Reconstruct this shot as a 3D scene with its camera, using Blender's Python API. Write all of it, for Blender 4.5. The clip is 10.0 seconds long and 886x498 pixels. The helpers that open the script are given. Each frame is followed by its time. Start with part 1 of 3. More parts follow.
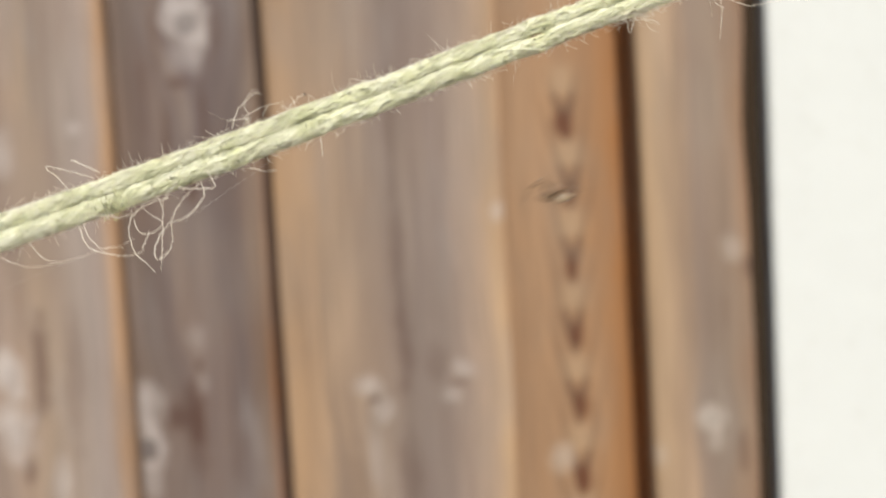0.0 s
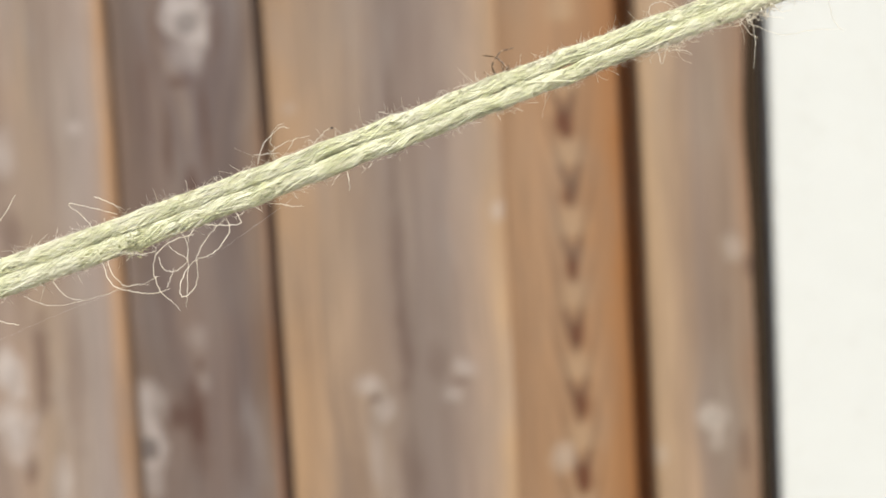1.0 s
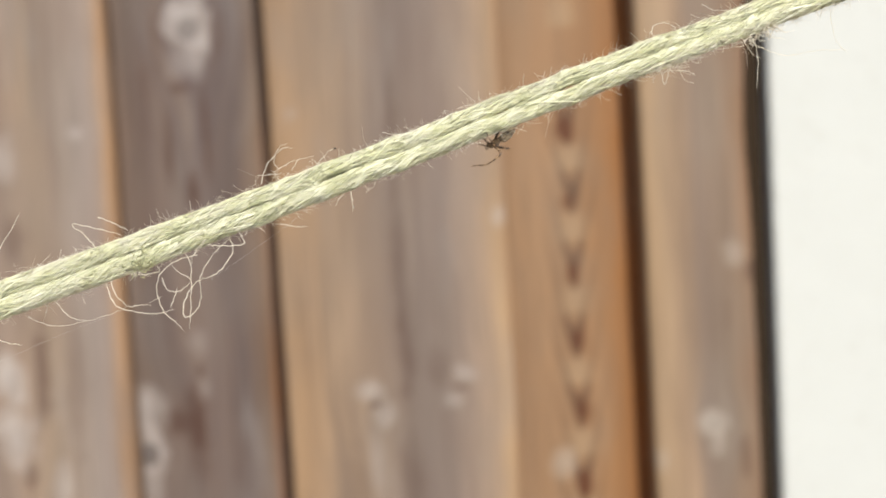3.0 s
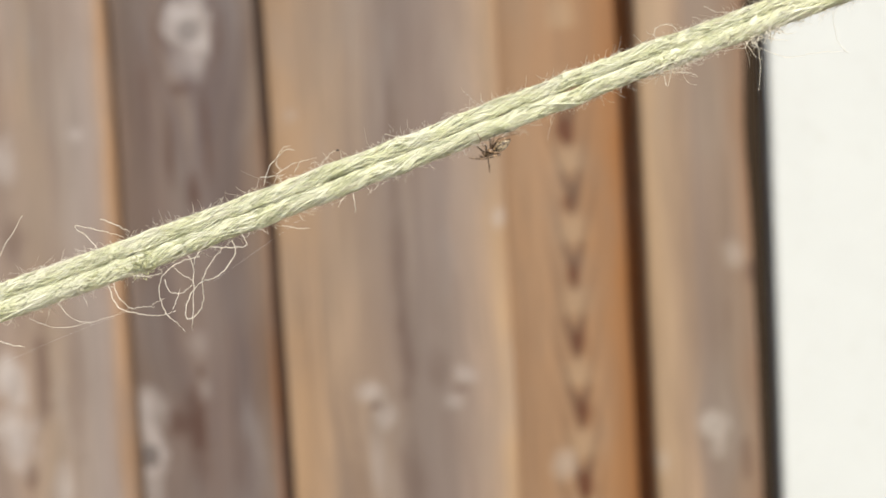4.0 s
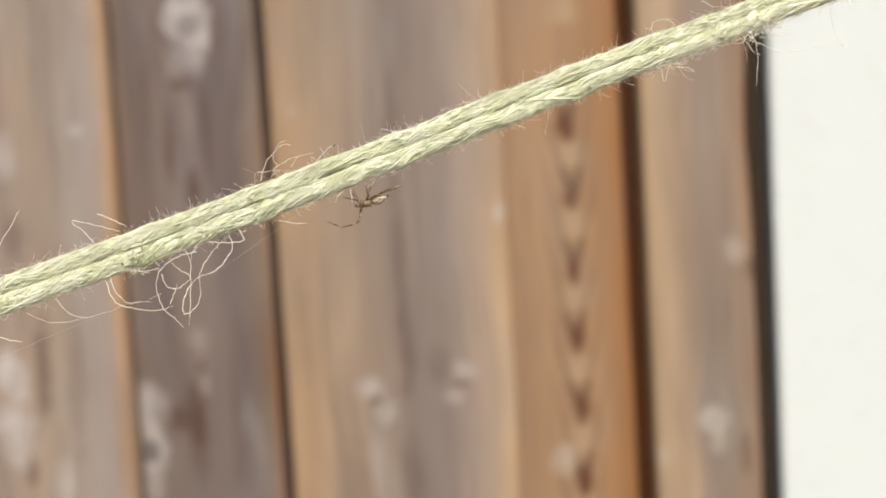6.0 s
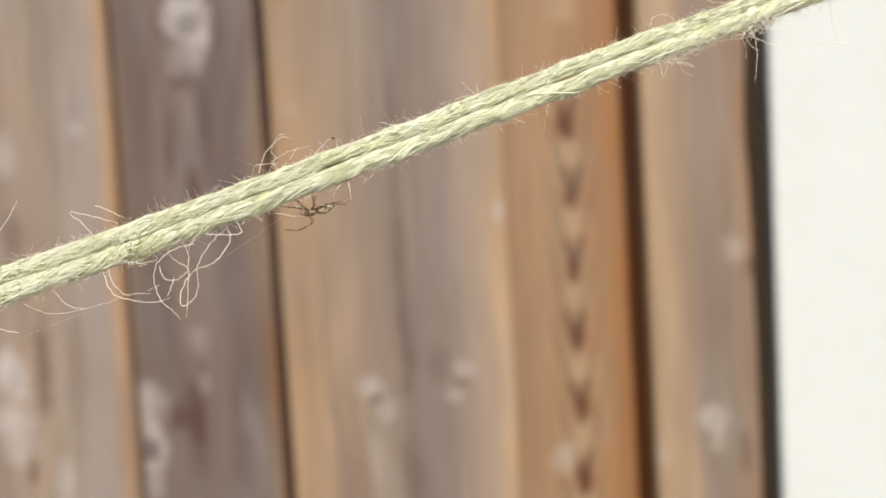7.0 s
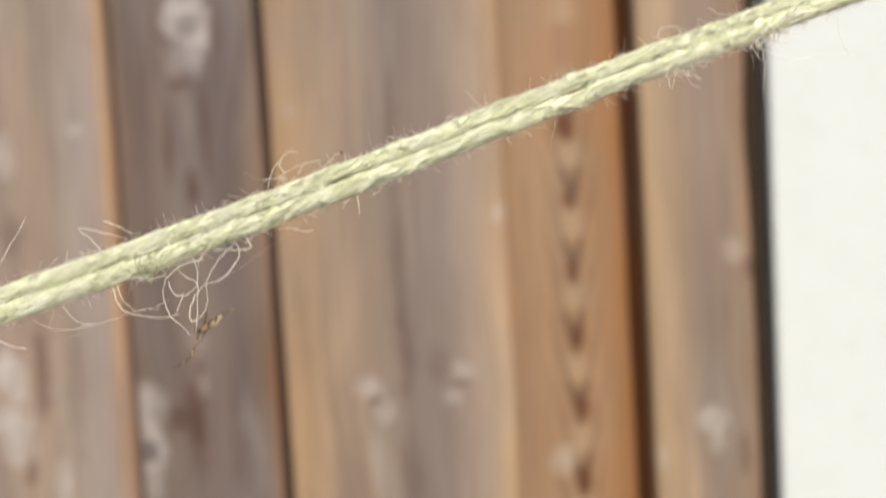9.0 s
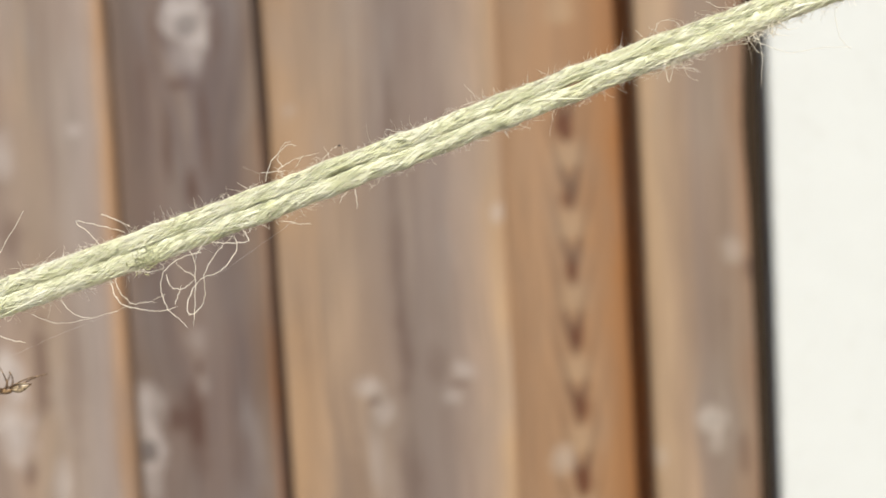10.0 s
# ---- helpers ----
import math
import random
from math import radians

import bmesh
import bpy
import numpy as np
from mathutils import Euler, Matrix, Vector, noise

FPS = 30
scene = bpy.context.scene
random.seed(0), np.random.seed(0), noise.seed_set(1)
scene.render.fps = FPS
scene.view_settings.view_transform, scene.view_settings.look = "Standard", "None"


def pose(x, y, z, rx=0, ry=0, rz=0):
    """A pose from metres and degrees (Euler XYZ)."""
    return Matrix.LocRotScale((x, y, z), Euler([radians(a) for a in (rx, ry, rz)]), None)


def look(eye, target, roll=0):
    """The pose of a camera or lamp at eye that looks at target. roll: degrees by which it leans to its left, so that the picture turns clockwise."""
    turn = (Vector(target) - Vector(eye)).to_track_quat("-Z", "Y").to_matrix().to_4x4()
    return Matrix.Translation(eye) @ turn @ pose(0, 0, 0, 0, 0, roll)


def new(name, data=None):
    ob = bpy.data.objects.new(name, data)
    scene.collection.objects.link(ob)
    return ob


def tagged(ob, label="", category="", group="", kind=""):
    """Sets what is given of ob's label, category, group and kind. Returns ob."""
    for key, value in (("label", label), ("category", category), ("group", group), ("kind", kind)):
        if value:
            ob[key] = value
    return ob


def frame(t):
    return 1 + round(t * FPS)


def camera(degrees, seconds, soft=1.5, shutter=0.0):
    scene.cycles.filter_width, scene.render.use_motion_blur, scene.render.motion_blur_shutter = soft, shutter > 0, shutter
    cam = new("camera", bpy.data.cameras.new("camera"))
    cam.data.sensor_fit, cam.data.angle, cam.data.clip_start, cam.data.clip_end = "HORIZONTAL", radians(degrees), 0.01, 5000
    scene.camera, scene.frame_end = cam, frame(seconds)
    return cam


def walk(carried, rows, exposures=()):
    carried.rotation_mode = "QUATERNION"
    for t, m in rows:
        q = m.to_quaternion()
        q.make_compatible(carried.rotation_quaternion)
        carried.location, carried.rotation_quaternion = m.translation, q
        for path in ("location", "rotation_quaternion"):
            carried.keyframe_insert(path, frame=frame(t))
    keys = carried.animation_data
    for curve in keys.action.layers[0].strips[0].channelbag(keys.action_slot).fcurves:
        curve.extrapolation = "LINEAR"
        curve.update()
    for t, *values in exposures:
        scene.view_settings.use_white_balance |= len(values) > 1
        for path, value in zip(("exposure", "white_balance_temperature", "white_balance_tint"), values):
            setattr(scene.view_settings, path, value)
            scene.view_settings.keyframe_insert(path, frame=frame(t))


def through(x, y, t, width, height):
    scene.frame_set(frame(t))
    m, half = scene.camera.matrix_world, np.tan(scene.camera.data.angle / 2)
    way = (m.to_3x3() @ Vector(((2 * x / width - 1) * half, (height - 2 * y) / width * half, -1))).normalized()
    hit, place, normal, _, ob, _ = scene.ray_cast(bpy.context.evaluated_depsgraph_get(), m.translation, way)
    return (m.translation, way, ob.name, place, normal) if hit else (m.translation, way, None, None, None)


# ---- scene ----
# ---- camera ----
MM = 0.001
EYE = (0.0, -0.414, 1.30)
BASE = look(EYE, (0.0, 0.0, 1.290), -3.1)
HANG = BASE @ Matrix.Translation((0, 0, -0.104))     # the upright sheet of air in which the twine hangs

cam = camera(60, 10.0, soft=1.8, shutter=0.5)
cam.data.dof.use_dof = True
cam.data.dof.focus_distance = 0.104
cam.data.dof.aperture_fstop = 12.8
cam.data.dof.aperture_blades = 0


def tilt(up, left):
    return BASE @ pose(0, 0, 0, up, left, 0)


walk(cam, [(0, tilt(-0.257, -0.127)), (0.5, tilt(-0.262, -0.127)), (1, tilt(-0.304, -0.076)), (1.5, tilt(-0.257, -0.127)),
           (2, tilt(-0.127, -0.118)), (2.5, tilt(0, -0.068)), (4, tilt(0.194, 0)), (4.5, tilt(0.034, 0)), (5, tilt(0, 0)),
           (5.5, tilt(-0.063, 0)), (7, tilt(-0.228, 0)), (7.5, tilt(-0.257, -0.051)), (8, tilt(-0.257, -0.063)),
           (8.5, tilt(-0.194, -0.063)), (9, tilt(-0.131, -0.063)), (9.5, tilt(-0.131, -0.068)), (10, tilt(-0.131, -0.11))])

# ---- light ----
SUN_HEIGHT, SUN_SIDE = 43.0, 26.0      # degrees above the horizon; degrees to the right of straight out from the fence
scene.view_settings.exposure = 0.34
world = bpy.data.worlds.new("world")
scene.world = world
world.use_nodes = True
sky = world.node_tree.nodes.new("ShaderNodeTexSky")
sky.sky_type = "NISHITA"
sky.sun_disc = False
sky.sun_elevation = radians(SUN_HEIGHT)
sky.sun_rotation = radians(180 - SUN_SIDE)
world.node_tree.nodes["Background"].inputs["Strength"].default_value = 0.09
world.node_tree.links.new(sky.outputs[0], world.node_tree.nodes["Background"].inputs["Color"])
sun = new("sun", bpy.data.lights.new("sun", "SUN"))
sun.data.energy, sun.data.angle, sun.data.color = 4.66, radians(0.53), (1.0, 0.955, 0.875)
h, s = radians(SUN_HEIGHT), radians(SUN_SIDE)
sun.matrix_world = look((math.sin(s) * math.cos(h) * 5, -math.cos(s) * math.cos(h) * 5, math.sin(h) * 5 + 1.3), (0, 0, 1.3))


# ---- materials ----
class Nodes:
    """A short way to write a material's nodes."""

    def __init__(self, name):
        self.mat = bpy.data.materials.new(name)
        self.mat.use_nodes = True
        self.tree = self.mat.node_tree
        self.bsdf = self.tree.nodes["Principled BSDF"]
        self.out = self.tree.nodes["Material Output"]

    def put(self, socket, value):
        if isinstance(value, bpy.types.NodeSocket):
            self.tree.links.new(value, socket)
        elif value is not None:
            socket.default_value = value

    def node(self, kind, **settings):
        n = self.tree.nodes.new(kind)
        for key, value in settings.items():
            setattr(n, key, value)
        return n

    def math(self, op, a, b=None, c=None, clamp=False):
        n = self.node("ShaderNodeMath", operation=op, use_clamp=clamp)
        for i, v in enumerate((a, b, c)):
            self.put(n.inputs[i], v)
        return n.outputs[0]

    def place(self):
        n = self.node("ShaderNodeSeparateXYZ")
        self.put(n.inputs[0], self.node("ShaderNodeTexCoord").outputs["Object"])
        return n.outputs

    def vec(self, x, y, z):
        n = self.node("ShaderNodeCombineXYZ")
        for i, v in enumerate((x, y, z)):
            self.put(n.inputs[i], v)
        return n.outputs[0]

    def noise(self, vector, scale, detail=3.0, rough=0.55, distortion=0.0):
        n = self.node("ShaderNodeTexNoise")
        for key, v in (("Vector", vector), ("Scale", scale), ("Detail", detail), ("Roughness", rough), ("Distortion", distortion)):
            self.put(n.inputs[key], v)
        return n.outputs["Fac"]

    def ramp(self, fac, stops, mode="LINEAR"):
        n = self.node("ShaderNodeValToRGB")
        n.color_ramp.interpolation = mode
        e = n.color_ramp.elements
        while len(e) < len(stops):
            e.new(0.5)
        for i, (p, col) in enumerate(stops):
            e[i].position = p
            e[i].color = (*col, 1) if isinstance(col, tuple) else (col, col, col, 1)
        self.put(n.inputs[0], fac)
        return n.outputs[0]

    def mix(self, fac, a, b, blend="MIX"):
        n = self.node("ShaderNodeMix", data_type="RGBA", blend_type=blend)
        for socket, v in ((n.inputs[0], fac), (n.inputs[6], a), (n.inputs[7], b)):
            self.put(socket, (*v, 1) if isinstance(v, tuple) else v)
        return n.outputs[2]

    def bump(self, height, strength, distance):
        n = self.node("ShaderNodeBump")
        self.put(n.inputs["Height"], height)
        n.inputs["Strength"].default_value, n.inputs["Distance"].default_value = strength, distance
        return n.outputs[0]

    def finish(self, color, rough, normal=None, spec=0.3):
        self.put(self.bsdf.inputs["Base Color"], (*color, 1) if isinstance(color, tuple) else color)
        self.put(self.bsdf.inputs["Roughness"], rough)
        self.put(self.bsdf.inputs["Specular IOR Level"], spec)
        if normal is not None:
            self.put(self.bsdf.inputs["Normal"], normal)
        return self.mat


def srgb(r, g, b):
    """Base colour of a dry surface named by its sRGB values."""
    return tuple(0.83 * ((v / 255 + 0.055) / 1.055) ** 2.4 for v in (r, g, b))


def wood(name, width, across, seed, knots=(), vees=None, streak=0.5, dark=(), vee_top=0.0, tint=(0.795, 0.80, 0.803), stain=(0.095, 0.050, 0.036)):
    """Weathered softwood. across: colours over the board's width; knots: x, height, half width, half height, darkness of the eye;
    vees: x and spacing of the flat-sawn grain; dark: brown stains, as knots."""
    n = Nodes(name)
    x, y, z = n.place()
    wander = n.math("MULTIPLY", n.math("SUBTRACT", n.noise(n.vec(x, seed, n.math("MULTIPLY", z, 5.0)), 1.2, 2), 0.5), 0.010)
    # grain bends round the knots
    bend = wander
    for kx, kz, kw, kh, eye in knots:
        dx, dz = n.math("SUBTRACT", x, kx), n.math("SUBTRACT", z, kz)
        near = n.math("POWER", 2.718, n.math("MULTIPLY", n.math("ADD", n.math("POWER", n.math("DIVIDE", dx, kw * 2.0), 2), n.math("POWER", n.math("DIVIDE", dz, kh * 2.2), 2)), -1.0))
        bend = n.math("ADD", bend, n.math("MULTIPLY", n.math("MULTIPLY", near, dx), -0.45))
    gx = n.math("ADD", x, bend)
    col = n.ramp(n.math("ADD", n.math("DIVIDE", n.math("ADD", x, n.math("MULTIPLY", bend, 0.6)), width), 0.5), across)
    if vees:
        vx, gap, bow = vees
        dx = n.math("SUBTRACT", x, vx)
        dx = n.math("ADD", dx, n.math("MULTIPLY", n.math("SUBTRACT", n.noise(n.vec(seed, 0.0, n.math("MULTIPLY", z, 14.0)), 1.0, 2), 0.5), 0.008))
        sway = n.math("MULTIPLY", n.math("SUBTRACT", n.noise(n.vec(0.0, seed, n.math("MULTIPLY", z, 9)), 3.0, 2), 0.5), 0.007)
        lift = n.math("MULTIPLY", n.math("SUBTRACT", n.math("SQRT", n.math("ADD", n.math("POWER", dx, 2), 0.0000035)), 0.0019), bow)
        flat = n.math("DIVIDE", n.math("ADD", n.math("SUBTRACT", z, vee_top), sway), gap)
        ph = n.math("SUBTRACT", flat, n.math("DIVIDE", lift, gap))
        run = n.math("MULTIPLY", n.math("SUBTRACT", 1.388, z), 60.0, clamp=True)       # the points run out towards the top
        # thin late-wood lines that run down to each point
        fine = n.ramp(n.math("FRACT", n.math("ADD", ph, 0.30)), [(0.0, 0.0), (0.16, 1.0), (0.36, 0.9), (0.62, 0.0)], "EASE")
        side = n.math("POWER", 2.718, n.math("MULTIPLY", n.math("POWER", n.math("DIVIDE", dx, 0.0105), 2), -1.0))
        col = n.mix(n.math("MULTIPLY", n.math("MULTIPLY", n.math("MULTIPLY", side, run), fine), 0.80), col, (0.12, 0.060, 0.032))
        # the dark wedge at the foot of each point
        wedge = n.ramp(n.math("FRACT", n.math("ADD", ph, 0.06)), [(0.0, 0.0), (0.05, 1.0), (0.24, 0.75), (0.42, 0.0)], "EASE")
        foot = n.math("POWER", 2.718, n.math("MULTIPLY", n.math("POWER", n.math("DIVIDE", dx, 0.0068), 2), -1.0))
        col = n.mix(n.math("MULTIPLY", n.math("MULTIPLY", n.math("MULTIPLY", foot, run), wedge), 0.85), col, (0.085, 0.042, 0.024))
        # a pale lens in each point
        saw = n.math("FRACT", flat)
        lens = n.math("POWER", 2.718, n.math("MULTIPLY", n.math("POWER", n.math("DIVIDE", dx, 0.0075), 2), -1.0))
        col = n.mix(n.math("MULTIPLY", n.math("MULTIPLY", n.ramp(saw, [(0.36, 0.0), (0.55, 1.0), (0.72, 0.9), (0.96, 0.0)], "EASE"), lens), 0.75), col, (0.46, 0.335, 0.225))
    stretch = n.vec(n.math("MULTIPLY", gx, 1.0), n.math("ADD", y, seed), n.math("MULTIPLY", z, 0.07))
    band = n.noise(stretch, 62.0, 3, 0.5)
    col = n.mix(n.math("MULTIPLY", n.ramp(band, [(0.34, 1.0), (0.52, 0.0)], "EASE"), streak * 0.75), col, (0.145, 0.105, 0.085))
    col = n.mix(n.math("MULTIPLY", n.ramp(band, [(0.50, 0.0), (0.70, 1.0)], "EASE"), streak * 0.6), col, (0.36, 0.27, 0.20))
    thin = n.noise(n.vec(gx, n.math("ADD", y, seed * 1.7), n.math("MULTIPLY", z, 0.03)), 260.0, 3, 0.6)
    col = n.mix(n.math("MULTIPLY", n.ramp(thin, [(0.36, 1.0), (0.52, 0.0)]), streak * 0.42), col, (0.10, 0.072, 0.060))
    col = n.mix(n.math("MULTIPLY", n.ramp(thin, [(0.54, 0.0), (0.70, 1.0)]), streak * 0.30), col, (0.34, 0.27, 0.21))
    # weathering in long blotches: silver-grey where the surface has bleached, ruddy where it has not
    patch = n.noise(n.vec(x, n.math("ADD", y, seed * 3.1), n.math("MULTIPLY", z, 0.40)), 26.0, 3)
    col = n.mix(n.math("MULTIPLY", n.ramp(patch, [(0.45, 0.0), (0.66, 1.0)]), 0.35), col, (0.245, 0.198, 0.165))
    ruddy = n.noise(n.vec(gx, n.math("ADD", y, seed * 2.3), n.math("MULTIPLY", z, 0.26)), 40.0, 3, 0.55)
    col = n.mix(n.math("MULTIPLY", n.ramp(ruddy, [(0.50, 0.0), (0.68, 1.0)]), streak * 0.55), col, (0.185, 0.120, 0.090))
    col = n.mix(n.math("MULTIPLY", n.ramp(ruddy, [(0.28, 1.0), (0.46, 0.0)]), streak * 0.5), col, (0.32, 0.295, 0.285))
    warp = n.math("MULTIPLY", n.math("SUBTRACT", n.noise(n.vec(x, seed, n.math("MULTIPLY", z, 0.6)), 95.0, 3), 0.5), 1.5)
    for kx, kz, kw, kh, eye in knots:
        dx, dz = n.math("DIVIDE", n.math("SUBTRACT", x, kx), kw), n.math("DIVIDE", n.math("SUBTRACT", z, kz), kh)
        r = n.math("SQRT", n.math("ADD", n.math("POWER", dx, 2), n.math("POWER", dz, 2)))
        r = n.math("ADD", r, warp)
        col = n.mix(n.math("MULTIPLY", n.ramp(r, [(0.0, 1.0), (0.4, 0.72), (0.85, 0.30), (1.55, 0.0)], "LINEAR"), min(0.85, 0.62 + eye)), col, (0.52, 0.465, 0.425))
        r2 = n.math("SQRT", n.math("ADD", n.math("POWER", n.math("DIVIDE", dx, 0.56), 2), n.math("POWER", n.math("DIVIDE", n.math("ADD", dz, 0.15), 0.50), 2)))
        col = n.mix(n.math("MULTIPLY", n.ramp(r2, [(0.60, 1.0), (1.35, 0.0)], "EASE"), max(0.0, min(1.0, eye * 1.5))), col, (0.125, 0.10, 0.09))
    for kx, kz, kw, kh, eye in dark:
        dx, dz = n.math("DIVIDE", n.math("SUBTRACT", x, kx), kw), n.math("DIVIDE", n.math("SUBTRACT", z, kz), kh)
        r = n.math("ADD", n.math("SQRT", n.math("ADD", n.math("POWER", dx, 2), n.math("POWER", dz, 2))), warp)
        col = n.mix(n.math("MULTIPLY", n.ramp(r, [(0.2, 1.0), (1.0, 0.0)], "EASE"), eye), col, stain)
    grain = n.noise(n.vec(gx, n.math("ADD", y, seed), n.math("MULTIPLY", z, 0.02)), 900.0, 3, 0.65)
    col = n.mix(n.math("MULTIPLY", n.ramp(grain, [(0.35, 1.0), (0.55, 0.0)]), 0.3), col, (0.11, 0.075, 0.055))
    col = n.mix(1.0, col, tint, "MULTIPLY")
    height = n.math("ADD", n.math("MULTIPLY", grain, 0.4), n.math("MULTIPLY", band, 0.6))
    return n.finish(col, n.math("ADD", 0.62, n.math("MULTIPLY", grain, 0.2)), n.bump(height, 0.25, 0.0006), 0.28)


def plain(name, a, b, scale, rough=0.85, bumps=0.3, depth=0.001, spec=0.3):
    n = Nodes(name)
    x, y, z = n.place()
    v = n.vec(x, y, z)
    big, small = n.noise(v, scale, 4), n.noise(v, scale * 14, 4, 0.65)
    col = n.mix(n.math("ADD", n.math("MULTIPLY", big, 0.65), n.math("MULTIPLY", small, 0.35)), a, b)
    return n.finish(col, rough, n.bump(n.math("ADD", n.math("MULTIPLY", big, 0.4), small), bumps, depth), spec)


def render_coat():
    """Cream exterior render with a fine trowelled grain."""
    n = Nodes("cream_render")
    x, y, z = n.place()
    v = n.vec(x, y, z)
    grit, soft = n.noise(v, 420, 4, 0.6), n.noise(v, 26, 4)
    col = n.mix(soft, (0.505, 0.51, 0.48), (0.55, 0.555, 0.525))
    pits = n.ramp(n.noise(v, 120, 3), [(0.30, 1.0), (0.42, 0.0)])
    col = n.mix(n.math("MULTIPLY", pits, 0.25), col, (0.45, 0.44, 0.40))
    return n.finish(col, 0.9, n.bump(n.math("ADD", grit, n.math("MULTIPLY", soft, 2.0)), 0.35, 0.0012), 0.2)


def jute(name, light, deep, through=0.25, spots=0.35, gloss=0.12):
    """Dyed jute: dull fibres of uneven colour that let some light through."""
    n = Nodes(name)
    x, y, z = n.place()
    geo = n.node("ShaderNodeNewGeometry")
    each = n.node("ShaderNodeTexWhiteNoise", noise_dimensions="1D")
    n.put(each.inputs["W"], geo.outputs["Random Per Island"])
    blot = n.noise(n.vec(x, y, z), 300, 3)
    fac = n.math("ADD", n.math("MULTIPLY", each.outputs[0], 0.55), n.math("MULTIPLY", n.ramp(blot, [(0.35, 0.0), (0.7, 1.0)]), 0.45))
    col = n.mix(fac, light, deep)
    col = n.mix(n.ramp(each.outputs[0], [(0.84, 0.0), (0.90, 0.85)]), col, tuple(0.56 * c for c in deep))
    dust = n.ramp(n.noise(n.vec(x, y, z), 520, 3), [(0.58, 0.0), (0.72, 1.0)])
    col = n.mix(n.math("MULTIPLY", dust, spots), col, (0.40, 0.42, 0.17))
    n.finish(col, 0.6, None, gloss)
    back, add = n.node("ShaderNodeBsdfTranslucent"), n.node("ShaderNodeMixShader")
    n.put(back.inputs[0], col)
    add.inputs[0].default_value = through
    for i, o in ((1, n.bsdf.outputs[0]), (2, back.outputs[0])):
        n.tree.links.new(o, add.inputs[i])
    n.tree.links.new(add.outputs[0], n.out.inputs["Surface"])
    return n.mat


def chitin(name, a, b, scale, rough=0.45, bands=None, spec=0.5):
    """Mottled skin of a spider; bands: length of the light and dark rings along x."""
    n = Nodes(name)
    x, y, z = n.place()
    m = n.ramp(n.noise(n.vec(x, y, z), scale, 4, 0.6), [(0.38, 0.0), (0.62, 1.0)])
    col = n.mix(m, a, b)
    if bands:
        ring = n.ramp(n.math("FRACT", n.math("DIVIDE", x, bands)), [(0.0, 1.0), (0.38, 1.0), (0.5, 0.0), (0.9, 0.0), (1.0, 1.0)])
        col = n.mix(n.math("MULTIPLY", ring, 0.65), col, b)
    return n.finish(col, rough, n.bump(m, 0.2, 0.00005), spec)


def silk():
    n = Nodes("silk")
    return n.finish((0.75, 0.75, 0.72), 0.25, None, 0.8)


TWINE = jute("green_jute", (0.985, 0.965, 0.83), (0.87, 0.88, 0.56), 0.26, 0.25)
NUB = jute("yellowed_jute", (0.66, 0.64, 0.38), (0.44, 0.46, 0.24), 0.2, 0.1)
CORE = jute("green_jute_core", (0.76, 0.77, 0.45), (0.56, 0.60, 0.28), 0.2)
HAIR = jute("pale_jute_hair", (0.94, 0.90, 0.79), (0.78, 0.70, 0.56), 0.35, 0.05, 0.3)
RENDER = render_coat()
# near-black: the shade of the gap beside the wall, put into the colour
GAP_DARK = plain("gap_shade_dark", (0.026, 0.017, 0.010), (0.040, 0.027, 0.017), 40, 0.95, 0.3, 0.001, 0.08)
# out of view; made pale so that it throws sunlight up onto the twine
BOUNCE_GROUND = plain("pale_bounce_ground", (0.22, 0.205, 0.18), (0.32, 0.30, 0.27), 3.0, 0.95, 0.8, 0.01)
RAIL = plain("rail_wood", (0.20, 0.15, 0.11), (0.30, 0.235, 0.18), 30, 0.85)
BACK = chitin("spider_back", (0.075, 0.036, 0.016), (0.30, 0.19, 0.095), 1700)
BELLY = chitin("spider_abdomen", (0.055, 0.030, 0.014), (0.56, 0.43, 0.27), 1900, 0.35)
LEG = chitin("spider_leg", (0.36, 0.23, 0.125), (0.050, 0.026, 0.013), 2500, 0.4, 0.00095)
EYES = chitin("spider_eye", (0.012, 0.010, 0.010), (0.02, 0.016, 0.014), 2000, 0.1)
SILK = silk()


# ---- building ----
def part(name, bm, material, parent, label=""):
    me = bpy.data.meshes.new(name)
    bm.to_mesh(me)
    bm.free()
    me.materials.append(material)
    ob = new(name, me)
    ob.parent = parent
    return tagged(ob, label)


def raw(name, verts, faces, material, parent=None, label="", smooth=True):
    me = bpy.data.meshes.new(name)
    me.from_pydata(verts.tolist(), [], faces.tolist())
    if smooth:
        me.shade_smooth()
    me.materials.append(material)
    ob = new(name, me)
    ob.parent = parent
    return tagged(ob, label)


def tube(points, radii, sides):
    """Rings of a tube along points; gives its vertices and its quads."""
    points = np.asarray(points, float)
    radii = np.broadcast_to(radii, len(points))
    way = np.gradient(points, axis=0)
    way /= np.linalg.norm(way, axis=1, keepdims=True) + 1e-12
    ref = np.array([0.31, 0.22, 0.92])
    a = np.cross(way, ref)
    a /= np.linalg.norm(a, axis=1, keepdims=True) + 1e-12
    b = np.cross(way, a)
    ang = np.linspace(0, 2 * np.pi, sides, endpoint=False)
    v = points[:, None] + radii[:, None, None] * (a[:, None] * np.cos(ang)[None, :, None] + b[:, None] * np.sin(ang)[None, :, None])
    i, j = np.arange(len(points) - 1)[:, None] * sides, np.arange(sides)[None]
    k = (np.arange(sides)[None] + 1) % sides
    f = np.stack([i + j, i + k, i + sides + k, i + sides + j], -1).reshape(-1, 4)
    return v.reshape(-1, 3), f


